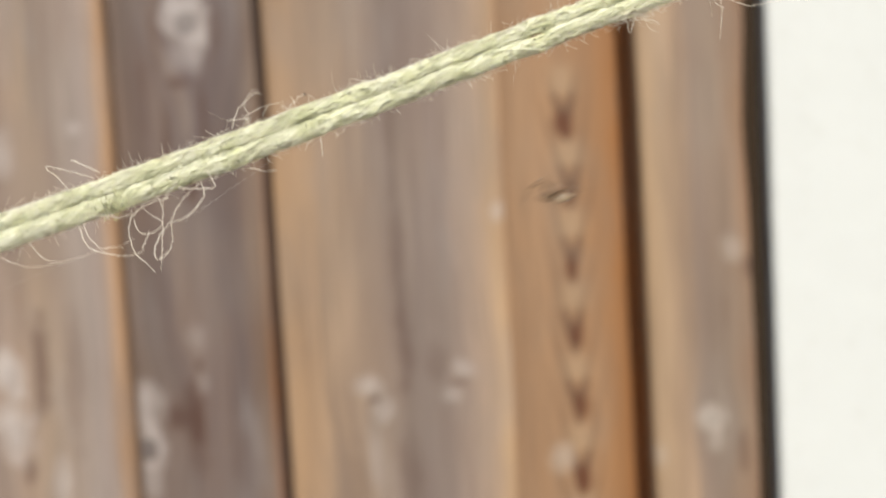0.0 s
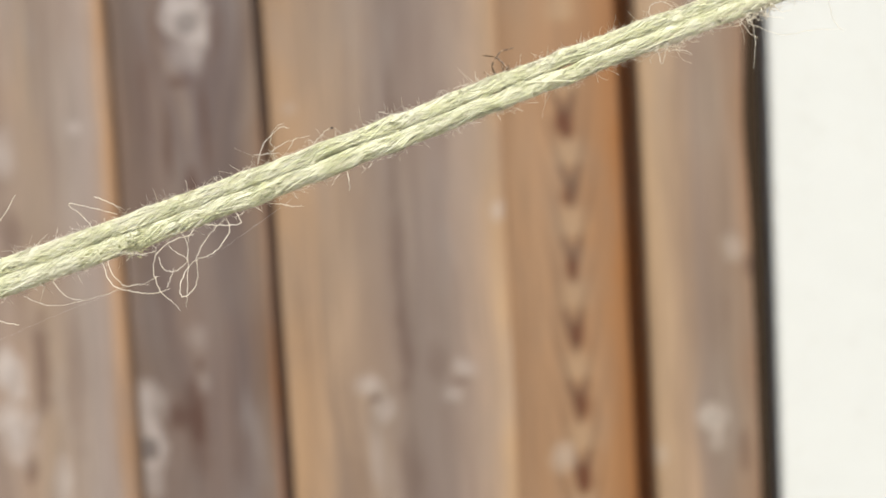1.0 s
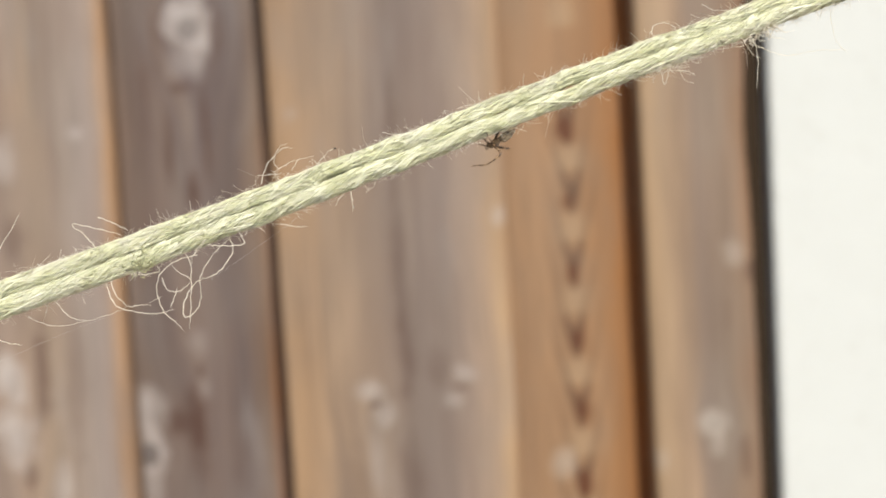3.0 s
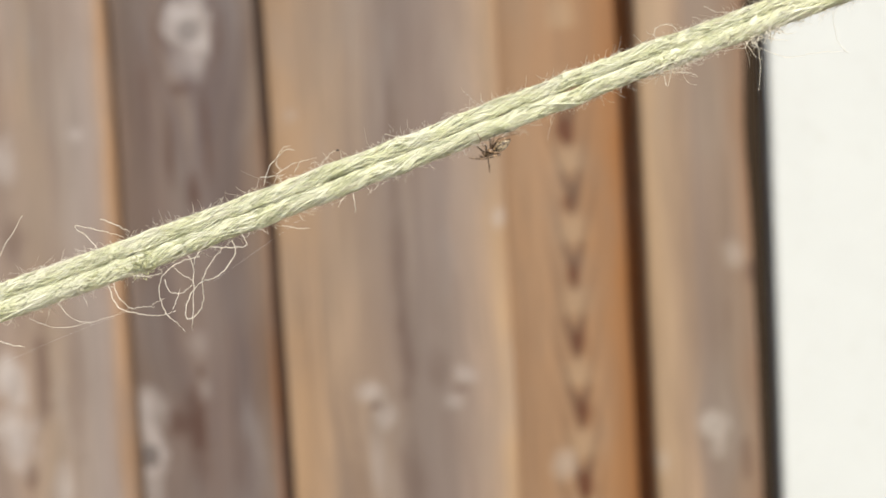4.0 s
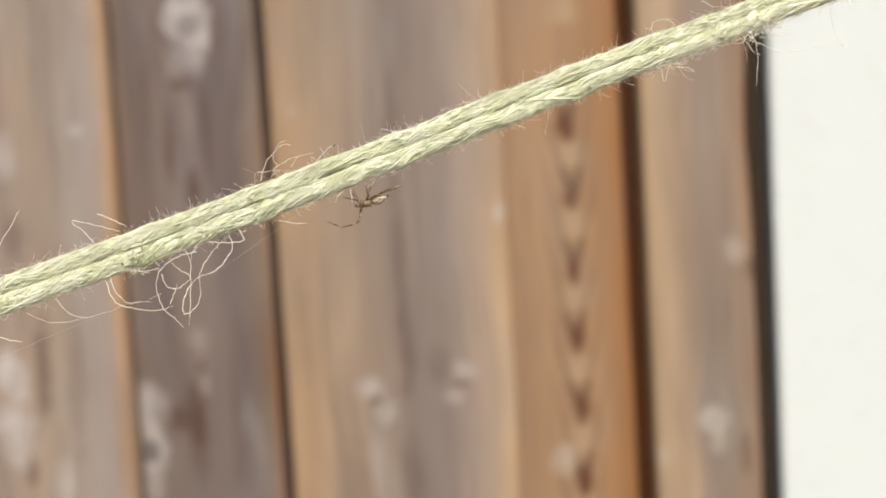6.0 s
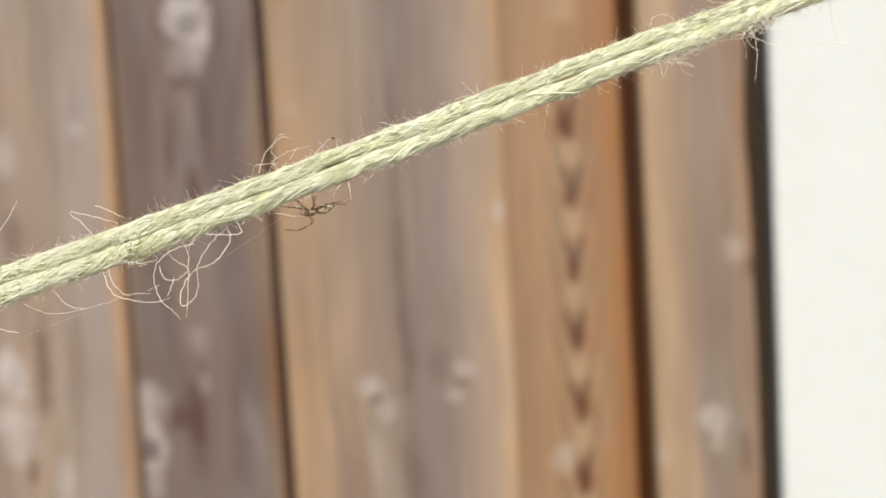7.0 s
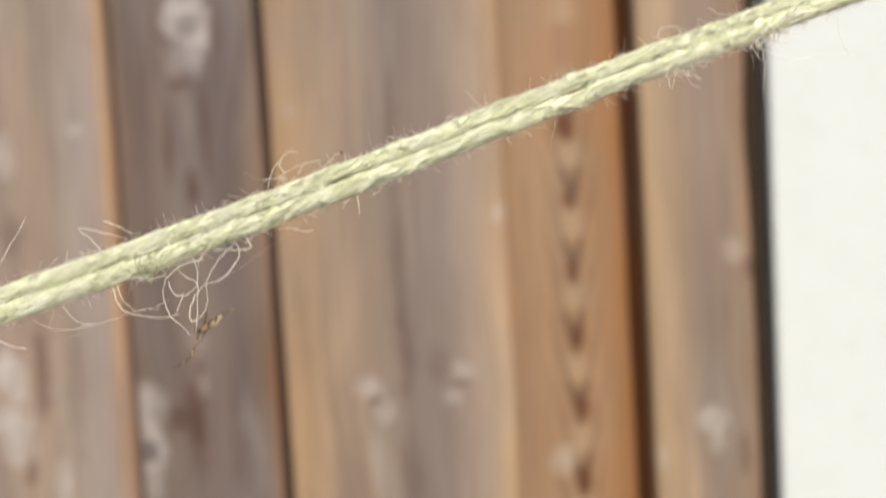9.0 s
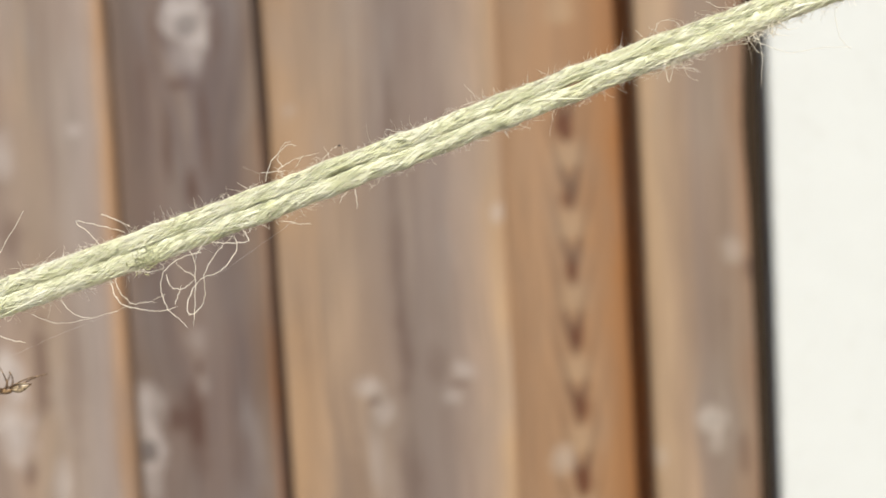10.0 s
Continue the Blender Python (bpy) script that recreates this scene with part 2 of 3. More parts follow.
def gather(tubes):
    verts, faces, n = [], [], 0
    for v, f in tubes:
        verts.append(v)
        faces.append(f + n)
        n += len(v)
    return np.concatenate(verts), np.concatenate(faces)


def smooth_line(pts, steps=9):
    """A smooth line through a few points."""
    p = np.asarray(pts, float)
    p = np.concatenate([[2 * p[0] - p[1]], p, [2 * p[-1] - p[-2]]])
    t = np.linspace(0, 1, steps, endpoint=False)[:, None]
    out = []
    for a, b, c, d in zip(p[:-3], p[1:-2], p[2:-1], p[3:]):
        out.append(0.5 * (2 * b + (c - a) * t + (2 * a - 5 * b + 4 * c - d) * t ** 2 + (3 * b - a - 3 * c + d) * t ** 3))
    return np.concatenate(out + [p[-2:-1]])


# ---- ground and wall ----
def slab(name, lo, hi, material, parent=None, label="", bevel=0.0, segments=2):
    bm = bmesh.new()
    bmesh.ops.create_cube(bm, size=1.0)
    for v in bm.verts:
        v.co = Vector([l + (h - l) * (c + 0.5) for l, h, c in zip(lo, hi, v.co)])
    if bevel:
        bmesh.ops.bevel(bm, geom=bm.edges[:], offset=bevel, segments=segments, affect="EDGES", profile=0.5)
    return part(name, bm, material, parent, label)


# unseen ground that closes the place below and serves as a reflector
bm = bmesh.new()
bmesh.ops.create_grid(bm, x_segments=60, y_segments=60, size=300)
for v in bm.verts:
    v.co.z = 0.0
ground = part("ground", bm, BOUNCE_GROUND, None)
tagged(ground, "unseen ground below the fence, pale to bounce sunlight upward", "ground", kind="structure")

WALL_X = 0.1835
wall = slab("wall_east", (WALL_X, 0.014, 0.0), (3.2, 0.26, 2.6), RENDER, None, "", 0.003)
for v in wall.data.vertices:
    v.co.x += (v.co.z - 1.16) * 0.009          # its corner is a little out of plumb
tagged(wall, "cream rendered house wall in full sun beside the fence", "wall", kind="structure")

# ---- fence: boards in two layers ----
fence = tagged(new("fence"), "weathered board-on-board timber fence with vertical brown-grey planks", "fence")


def board(name, x0, x1, front, thick, material, label="", wane=0.0, seed=0, bevel=0.0025):
    """A sawn plank with eased edges; its place is the middle of its foot."""
    mid, w = (x0 + x1) / 2, (x1 - x0) / 2
    bm = bmesh.new()
    heights = np.linspace(0.04, 1.85, 121)
    rim = []
    b = bevel
    shape = [(-w, thick), (-w, b), (-w + 0.3 * b, 0.3 * b), (-w + b, 0), (-w * 0.33, -0.0002), (w * 0.33, -0.0002), (w - b, 0), (w - 0.3 * b, 0.3 * b), (w, b), (w, thick)]
    for z in heights:
        ring = []
        for px, py in shape:
            edge = abs(px) / w
            drift = noise.noise(Vector((seed * 7.3 + (3 if px > 0 else 0), 0, z * 9))) * 0.0011 * edge
            bite = wane * max(0.0, noise.noise(Vector((seed * 3.1, 5, z * 24)))) if px > w * 0.5 else 0.0
            cup = noise.noise(Vector((px * 18, seed, z * 4))) * 0.0005
            ring.append(bm.verts.new((px + drift - bite, py + cup * (1 - py / thick), z)))
        rim.append(ring)
    m = len(shape)
    for lo, hi in zip(rim[:-1], rim[1:]):
        for i in range(m):
            j = (i + 1) % m
            bm.faces.new((lo[i], lo[j], hi[j], hi[i]))
    bm.faces.new(rim[0][::-1])
    bm.faces.new(rim[-1])
    bmesh.ops.recalc_face_normals(bm, faces=bm.faces[:])
    for f in bm.faces:
        f.smooth = len(f.verts) == 4
    ob = part(name, bm, material, fence, label)
    ob.location = (mid, front, 0)
    return ob


T = 0.016      # thickness of a plank
A = srgb
left_wood = wood("plank_grey_tan", 0.128, [(0.0, A(150, 132, 120)), (0.48, A(158, 136, 120)), (0.58, A(164, 140, 120)), (0.68, A(166, 144, 122)), (0.78, A(158, 140, 125)), (0.86, A(154, 140, 130)), (0.94, A(160, 144, 134)), (0.975, A(172, 146, 124)), (1.0, A(186, 146, 108))], 1.7,
                 knots=[(0.0058, 1.2018, 0.0145, 0.0230, 0.12), (0.0050, 1.2330, 0.0110, 0.0170, 0.10), (0.0486, 1.3631, 0.0055, 0.0048, -0.25), (0.0084, 1.3520, 0.0080, 0.0160, -0.2), (0.0301, 1.1700, 0.0070, 0.0200, -0.2)], streak=0.52,
                 dark=[(0.0226, 1.2330, 0.0075, 0.0420, 0.62), (0.0109, 1.3089, 0.0090, 0.0172, 0.45), (0.0130, 1.1800, 0.0060, 0.0120, 0.5), (0.0060, 1.4100, 0.0050, 0.0250, 0.3), (0.0400, 1.2300, 0.0080, 0.0600, 0.28)], tint=(0.845, 0.84, 0.84))
# stops past 0.757 are redder: warm bounce in the joint's shadow, put into the colour
purple_wood = wood("plank_purple_grey", 0.130, [(0.0, A(150, 128, 112)), (0.19, A(150, 128, 112)), (0.26, A(116, 100, 93)), (0.5, A(115, 100, 96)), (0.66, A(112, 97, 92)), (0.695, A(122, 102, 90)), (0.73, A(130, 106, 88)), (0.757, A(128, 100, 76)), (0.785, A(160, 106, 64)), (1.0, A(180, 106, 56))], 4.2,
                   knots=[(-0.0010, 1.4265, 0.0145, 0.0200, 0.1), (-0.0012, 1.4115, 0.0125, 0.0190, 0.02), (-0.0006, 1.4245, 0.0140, 0.0170, 0.42), (-0.0362, 1.2080, 0.0125, 0.0165, 0.1), (-0.0385, 1.1660, 0.0120, 0.0150, 0.1), (-0.0372, 1.1850, 0.0130, 0.0165, 0.55), (-0.0061, 1.2440, 0.0079, 0.0090, -0.4), (-0.0030, 1.2180, 0.0050, 0.0070, -0.4)], streak=0.72,
                   dark=[(-0.0092, 1.1987, 0.0095, 0.0290, 1.0), (-0.0186, 1.2000, 0.0085, 0.0140, 0.85), (-0.0051, 1.2289, 0.0040, 0.0060, 0.8), (-0.0152, 1.3560, 0.0034, 0.0270, 0.75), (0.0060, 1.3580, 0.0036, 0.0360, 0.85), (-0.0034, 1.3290, 0.0056, 0.0170, 0.9), (-0.0270, 1.3900, 0.0030, 0.0400, 0.5), (-0.0069, 1.3885, 0.0095, 0.0045, 0.7), (0.0125, 1.2080, 0.0014, 0.0500, 0.5), (-0.0080, 1.1750, 0.0090, 0.0200, 0.4), (-0.0200, 1.4150, 0.0040, 0.0300, 0.45), (0.0150, 1.4150, 0.0035, 0.0250, 0.4), (0.0180, 1.1700, 0.0120, 0.0300, 0.3)], tint=(0.74, 0.735, 0.745))
tan_wood = wood("plank_tan", 0.1246, [(0.0, A(194, 156, 116)), (0.10, A(192, 157, 122)), (0.24, A(182, 155, 129)), (0.36, A(166, 143, 123)), (0.46, A(152, 132, 118)), (0.53, A(136, 120, 111)), (0.62, A(136, 119, 111)), (0.70, A(150, 132, 122)), (0.80, A(168, 146, 130)), (0.90, A(186, 158, 132)), (0.96, A(196, 162, 124)), (1.0, A(190, 148, 106))], 7.9,
                knots=[(-0.0176, 1.2165, 0.0082, 0.0075, 0), (-0.0098, 1.2015, 0.0072, 0.0085, -0.05), (0.0356, 1.2230, 0.0075, 0.0058, -0.12), (0.0284, 1.2085, 0.0070, 0.0062, -0.12), (0.0578, 1.3069, 0.0052, 0.0062, -0.15), (-0.0512, 1.3675, 0.0050, 0.0042, -0.3), (-0.0150, 1.1780, 0.0050, 0.0220, -0.3)], streak=0.42,
                dark=[(-0.0142, 1.2085, 0.0044, 0.0024, 0.75), (0.0318, 1.2155, 0.0070, 0.0024, 0.65), (0.0035, 1.2330, 0.0062, 0.0330, 0.5), (0.0022, 1.2850, 0.0050, 0.0500, 0.38), (0.0014, 1.3598, 0.0058, 0.0500, 0.32), (0.0200, 1.2250, 0.0080, 0.0160, 0.3), (0.0030, 1.1700, 0.0100, 0.0300, 0.36), (-0.0260, 1.1650, 0.0110, 0.0300, 0.22)], tint=(0.765, 0.755, 0.74))
orange_wood = wood("plank_orange", 0.120, [(0.0, A(166, 138, 112)), (0.24, A(168, 137, 110)), (0.42, A(176, 142, 112)), (0.56, A(172, 134, 100)), (0.66, A(166, 123, 84)), (0.71, A(168, 116, 66)), (0.745, A(178, 110, 48)), (0.80, A(188, 100, 40)), (1.0, A(170, 84, 34))], 11.3,
                   knots=[(-0.0136, 1.1664, 0.0085, 0.0115, 0.05)], dark=[(-0.0034, 1.3536, 0.0066, 0.0120, 1.0), (-0.0038, 1.3130, 0.0060, 0.0090, 0.75), (-0.0022, 1.2728, 0.0062, 0.0135, 1.0), (-0.0010, 1.2352, 0.0062, 0.0090, 1.0), (-0.0006, 1.1938, 0.0062, 0.0125, 0.9), (-0.0018, 1.1528, 0.0060, 0.0120, 1.0)], vees=(-0.0020, 0.0402, 4.4), streak=0.24, vee_top=1.2322, tint=(0.80, 0.735, 0.63), stain=(0.115, 0.042, 0.018))
end_wood = wood("plank_end_tan", 0.0567, [(0.0, A(194, 163, 130)), (0.18, A(194, 165, 136)), (0.38, A(184, 156, 132)), (0.50, A(150, 131, 120)), (0.72, A(148, 127, 112)), (0.88, A(160, 130, 106)), (1.0, A(152, 110, 78))], 15.1,
                knots=[(0.0042, 1.1890, 0.0105, 0.0085, 0.14), (0.0050, 1.1770, 0.0060, 0.0100, -0.2), (0.0175, 1.2805, 0.0061, 0.0091, -0.25), (-0.0260, 1.1690, 0.0050, 0.0080, -0.3)], streak=0.38, tint=(0.79, 0.765, 0.705), dark=[(0.0280, 1.2700, 0.0050, 0.0090, 0.75), (0.0196, 1.1700, 0.0050, 0.0160, 0.55), (0.0287, 1.3668, 0.0043, 0.0122, 0.5), (0.0130, 1.2447, 0.0040, 0.0300, 0.3)])

front_left = board("plank", -0.3060, -0.1780, 0.0, T, left_wood, "grey-tan front plank with pale knots", 0, 1, 0.006)
back_left = board("plank", -0.2010, -0.0710, T + 0.005, T - 0.004, purple_wood, "purple-grey back plank with two large knots", 0, 2)
front_mid = board("plank", -0.0882, 0.0354, 0.0, T, tan_wood, "tan front plank with paired small knots", 0, 3)
back_right = board("plank", 0.0150, 0.1350, T + 0.001, T, orange_wood, "orange-brown back plank with flat-sawn arrow grain", 0, 4)
front_right = board("plank", 0.1095, 0.1680, 0.0, T, end_wood, "narrow tan end plank with a ragged edge", 0.0028, 5)
for i in range(14):
    x1 = -0.277 - i * 0.104
    ob = new("plank", (back_left if i % 2 == 0 else front_mid).data)
    ob.parent = fence
    ob.location = (x1 - 0.01, T + 0.005 if i % 2 == 0 else 0.0, 0)
for z in (0.35, 0.95, 1.60):
    slab("rail", (-1.75, 2 * T + 0.002, z - 0.035), (0.1735, 2 * T + 0.037, z + 0.035), RAIL, fence, "", 0.003)
# slim post added in the gap by the wall; its colour carries the gap's shade
post = slab("post", (0.1400, 2 * T - 0.012, 0.0), (0.1818, 2 * T + 0.001, 1.88), GAP_DARK, fence, "slim end post, near-black to stand for the shaded gap", 0.002)
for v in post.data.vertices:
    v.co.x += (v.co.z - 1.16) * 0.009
for v in front_left.data.vertices:
    if v.co.x > 0:
        v.co.x += 0.0018 - (v.co.z - 1.30) * 0.010               # its sawn edge leans
for v in front_mid.data.vertices:
    if v.co.x < 0:
        v.co.x += (v.co.z - 1.16) * 0.009 * v.co.x / 0.0618      # the plank widens slightly upward


# ---- twine ----
def sag(x):
    """Height of the twine's middle over its own axis, in millimetres."""
    c = np.clip(x, -64, 64)
    y = 15.30 + 0.38723 * c + 1.95e-5 * c ** 2 - 4.31e-6 * c ** 3
    return y + (x - c) * 0.33


def girth(x):
    """The twine is fuller where it is frayed and tighter towards its upper end."""
    return np.interp(x, [-60, -30, 0, 20, 40, 48, 60], [1.14, 1.08, 0.98, 0.95, 0.96, 0.90, 0.78])


def reach(x):
    """Far outside, where it is made fast, the twine runs back to the fence and to the wall."""
    far = np.clip((np.abs(x) - 460) / 440, 0, 1)
    return -316 * far ** 1.3 - 10 * far * (x > 0)


twine = tagged(new("garden_twine"), "doubled pale green jute twine, hairy and taut, slanting upward", "twine")
PLY_R, PITCH = 0.54, 9.6
rng = np.random.default_rng(5)


OPEN = ((-25.5, 2.6), (-6.2, 1.5), (-15.5, 2.0), (8.0, 1.3), (17.2, 1.7), (29.0, 2.0))      # where the strands part: middle and spread


def strand_line(x, which):
    """Middle line of one of the two strands, in millimetres."""
    turn = np.radians(np.interp(x, [-62, -25, -5, 22, 40, 62], [106, 100, 86, 90, 106, 116]) + 9 * np.sin(x / 17.0 + 1.0)) + np.pi * which
    half = (1.06 + 0.07 * np.sin(x / 9.0 + which) + 0.05 * np.sin(x / 3.1 + 2 * which) + 0.03 * np.sin(x / 1.3 + which)) * girth(x) ** 0.6
    half = half + 0.21 * sum(np.exp(-((x - c) / w) ** 2) for c, w in OPEN)
    lean = np.radians(20.5)
    up, out = half * np.sin(turn), half * np.cos(turn)
    return np.stack([x - up * np.sin(lean), sag(x) + up * np.cos(lean), out + reach(x)], -1)


LUMPS = rng.normal(0, 1, (2, 3, 3, 330))


def lump(x, which, ply, k, step):
    """Uneven spinning: a slow random wander along one ply."""
    u = (np.clip(x, -78, 78) + 80) / step
    i = np.floor(u).astype(int)
    f = u - i
    f = f * f * (3 - 2 * f)
    tab = LUMPS[which, ply, k]
    return (tab[i % 330] * (1 - f) + tab[(i + 1) % 330] * f) * (np.abs(x) < 76)


def ply_line(x, which, ply):
    c = strand_line(x, which)
    a = 2 * np.pi * (x / PITCH + ply / 3.0) + which * 0.9 + 0.35 * np.sin(x / 5.3 + ply)
    lean = np.radians(20.5)
    up = 0.46 * girth(x) * np.sin(a) + 0.16 * lump(x, which, ply, 0, 1.7)
    out = 0.46 * girth(x) * np.cos(a) + 0.14 * lump(x, which, ply, 1, 1.9)
    return c + np.stack([-up * np.sin(lean), up * np.cos(lean), out], -1)


def ply_radius(x, which, ply):
    return PLY_R * girth(x) * (1 + 0.08 * np.sin(x * 1.3 + ply * 2 + which) + 0.05 * np.sin(x * 2.9 + 5 * which + ply) + 0.08 * np.sin(x * 0.37 + 3 * ply) + 0.11 * lump(x, which, ply, 2, 1.1))


LONG = np.concatenate([np.linspace(-900, -76, 90), np.arange(-75, 75.1, 0.5), np.linspace(76, 900, 90)])
for which in (0, 1):
    strand_tubes = []
    strand = tagged(new("strand"), "")
    strand.parent = twine
    for ply in range(3):
        line = ply_line(LONG, which, ply)
        line += rng.normal(0, 0.012, line.shape)
        v, f = tube(line * MM, ply_radius(LONG, which, ply) * 0.80 * MM, 9)
        raw("ply", v, f, CORE, strand)
        # fibres laid along the ply with a twist of their own; some lie loose over the whole strand
        for k in range(2000):
            x0 = rng.uniform(-78, 70)
            bundle = rng.random() < 0.30
            x = np.arange(x0, x0 + (rng.uniform(2.5, 8) if bundle else rng.uniform(6, 22)), 0.55 if bundle else 0.8)
            over = rng.random() < 0.22
            if over:
                base = strand_line(x, which)
                r = girth(x) * rng.uniform(0.94, 1.2)
            else:
                base = ply_line(x, which, ply)
                r = ply_radius(x, which, ply) * rng.uniform(0.76, 1.10)
            a = rng.uniform(0, 2 * np.pi) + 2 * np.pi * x / (rng.uniform(16, 60) * rng.choice([1, 1, 1, -1])) + rng.uniform(-0.6, 0.6) * np.sin(x / rng.uniform(1.5, 4) + rng.uniform(0, 6))
            r = r * (1 + 0.03 * np.sin(x * rng.uniform(0.6, 3.0) + rng.uniform(0, 6)))
            ends = np.minimum(1, np.minimum(np.arange(len(x)), np.arange(len(x))[::-1]) / 3.0)
            r = r + (1 - ends) * rng.uniform(-0.12, 0.20)
            line = base + np.stack([-0.35 * r * np.sin(a), 0.94 * r * np.sin(a), r * np.cos(a)], -1) + rng.normal(0, 0.016, (len(x), 3))
            strand_tubes.append(tube(line * MM, (rng.uniform(0.055, 0.115) * (0.35 + 0.65 * ends) if bundle else rng.uniform(0.018, 0.040)) * MM, 5 if bundle else 4))
    v, f = gather(strand_tubes)
    tagged(raw("fibre_coat", v, f, TWINE, strand), kind="stuff")

# fibres that cross from strand to strand and half fill the groove
tubes = []
lean = np.radians(20.5)
for k in range(330):
    x = np.linspace(0, rng.uniform(3.0, 8.0), 7) + rng.uniform(-74, 70)
    start = rng.uniform(-1.4, 1.4)
    up = np.linspace(start, start + rng.uniform(-0.9, 0.9), 7) * girth(x) + rng.normal(0, 0.05, 7)
    mid = (strand_line(x, 0) + strand_line(x, 1)) / 2
    gap = strand_line(x, 0) - mid
    f = up / (np.hypot(gap[:, 0], gap[:, 1]) + 0.1)
    hump = np.sqrt(np.clip(1 - (np.abs(up) - 0.95) ** 2 / 1.1, 0.15, 1))
    out = gap[:, 2] * np.clip(f, -1, 1) + (0.96 * hump + 0.05) * girth(x) + rng.normal(0, 0.05, 7)
    line = mid + np.stack([-up * np.sin(lean), up * np.cos(lean), out], -1)
    tubes.append(tube(smooth_line(line, 4) * MM, rng.uniform(0.016, 0.045) * MM, 4))
v, f = gather(tubes)
tagged(raw("cross_fibre_coat", v, f, TWINE, twine, "pale fibres crossing between the two strands"), kind="stuff")

# hairs that stand off the strands: many short and curly ones, and thicker tufts of longer ones
hairs = []


def hair(x, a, length, thick, wild=1.0):
    which = 0 if np.sin(a) > 0 else 1
    lean = np.radians(20.5)
    c = strand_line(np.array([x]), which)[0]
    nrm = np.array([-np.sin(a) * np.sin(lean), np.sin(a) * np.cos(lean), np.cos(a)])
    tan = np.array([np.cos(lean), np.sin(lean), 0]) * rng.choice([-1, 1])
    d = nrm * rng.uniform(0.1, 0.9) + tan * rng.uniform(0.3, 1.2)
    d /= np.linalg.norm(d)
    s = np.linspace(0, 1, 9)[:, None]
    bend = rng.normal(0, 0.62, 3) * wild
    wave = rng.normal(0, 0.17, 3) * np.sin(s * rng.uniform(3, 10) + rng.uniform(0, 6)) * wild
    back = -nrm * rng.uniform(0.2, 1.3) * s ** 2
    line = c + nrm * 0.97 * girth(x) + length * (d * s + bend * s ** 2 + wave * s + back)
    hairs.append(tube(line * MM, np.linspace(1.0, 0.55, 9) * thick * MM, 3))


for k in range(7000):
    a = rng.choice([-1, 1]) * (np.pi / 2 + rng.normal(0, 0.55))
    hair(rng.uniform(-74, 74), a, min(rng.exponential(0.25) + 0.2, 1.4), rng.uniform(0.017, 0.034), 1.6)
for k in range(4500):
    a = rng.uniform(0, 2 * np.pi)
    hair(rng.uniform(-74, 74), a, rng.uniform(0.3, 1.1), rng.uniform(0.014, 0.030), 1.3)
for k in range(700):
    a = rng.choice([-1, 1, -1]) * (np.pi / 2 + rng.normal(0, 0.4))
    hair(rng.uniform(-74, 74), a, rng.uniform(0.6, 1.6), rng.uniform(0.022, 0.038), 1.1)
# along the twine in millimetres, spread, upper or lower side, how many, length
for x, spread, side, count, length in ((30.5, 2.2, -1, 80, 2.0), (34.0, 4.0, -1, 30, 1.6), (42.5, 1.8, -1, 95, 2.3), (24, 4, -1, 24, 1.4),  (29.5, 2.0, 1, 12, 1.6), (37, 3, 1, 14, 1.5), (3, 2, 1, 14, 1.4), (-8, 5, 1, 22, 1.3), (-21, 2.5, 1, 26, 2.2),
                                       (-31, 4, 1, 26, 1.5), (-43, 2.5, 1, 16, 2.0), (-50, 6, -1, 34, 1.9), (-41, 2.5, -1, 30, 1.9), (-32, 4, -1, 26, 1.9), (-20, 3, -1, 20, 1.6), (-12.5, 1.6, -1, 12, 1.5), (17, 6, -1, 18, 1.2), (-58, 4, 1, 14, 1.5)):
    for k in range(count):
        a = side * rng.uniform(0.25, 2.9)
        hair(rng.normal(x, spread * 0.6), a, length * rng.uniform(0.4, 1.3), rng.uniform(0.020, 0.042), 0.9)
v, f = gather(hairs)
tagged(raw("fuzz", v, f, HAIR, twine, "short pale hairs standing off the strands"), kind="stuff")

# the brown-yellow bit of dirt and husk caught in the lower strand
tubes = []
for k in range(60):
    c = np.array([-40.3, -1.6, 0.9]) + rng.normal(0, 0.62, 3) * (1.7, 1.1, 0.4)
    line = smooth_line(c + np.cumsum(rng.normal(0, 0.28, (4, 3)), 0), 4)
    tubes.append(tube(line * MM, rng.uniform(0.03, 0.065) * MM, 4))
v, f = gather(tubes)
tagged(raw("frayed_nub", v, f, NUB, twine, "tangled yellowish nub of frayed jute"), kind="stuff")


def loose(pts, thick=0.045, z=0.6, dz=0.5):
    """A long loose fibre that leaves the twine, through a few points in millimetres."""
    p = np.asarray(pts, float)
    dep = z + dz * np.sin(np.arange(len(p)) * 1.7 + p[0, 0])
    line = smooth_line(np.column_stack([p, dep]), 10)
    line += 0.05 * np.sin(np.arange(len(line))[:, None] * np.array([0.9, 1.3, 0.7]) + p[0, 0])
    r = np.interp(np.linspace(0, 1, len(line)), [0, 0.8, 1], [1.0, 0.85, 0.45]) * thick * 0.76
    v, f = tube(line * MM, r * MM, 5)
    return raw("loose_fibre", v, f, HAIR, twine)


loose([(-46.6, 0.2), (-48.2, 1.9), (-49.6, 3.4), (-46.3, 2.8), (-43.4, 2.0)], 0.062)
loose([(-46.4, 4.4), (-44.4, 3.6), (-42.1, 2.6)], 0.062)
loose([(-33.0, -0.7), (-35.6, -1.5), (-37.6, -3.2), (-38.4, -5.3), (-38.1, -7.1), (-37.1, -8.6), (-35.8, -9.6), (-34.8, -11.0)], 0.069)
loose([(-37.6, -3.8), (-36.8, -5.3), (-35.6, -5.7), (-34.3, -4.8), (-33.7, -4.0), (-35.3, -3.0), (-36.6, -2.0)], 0.056)
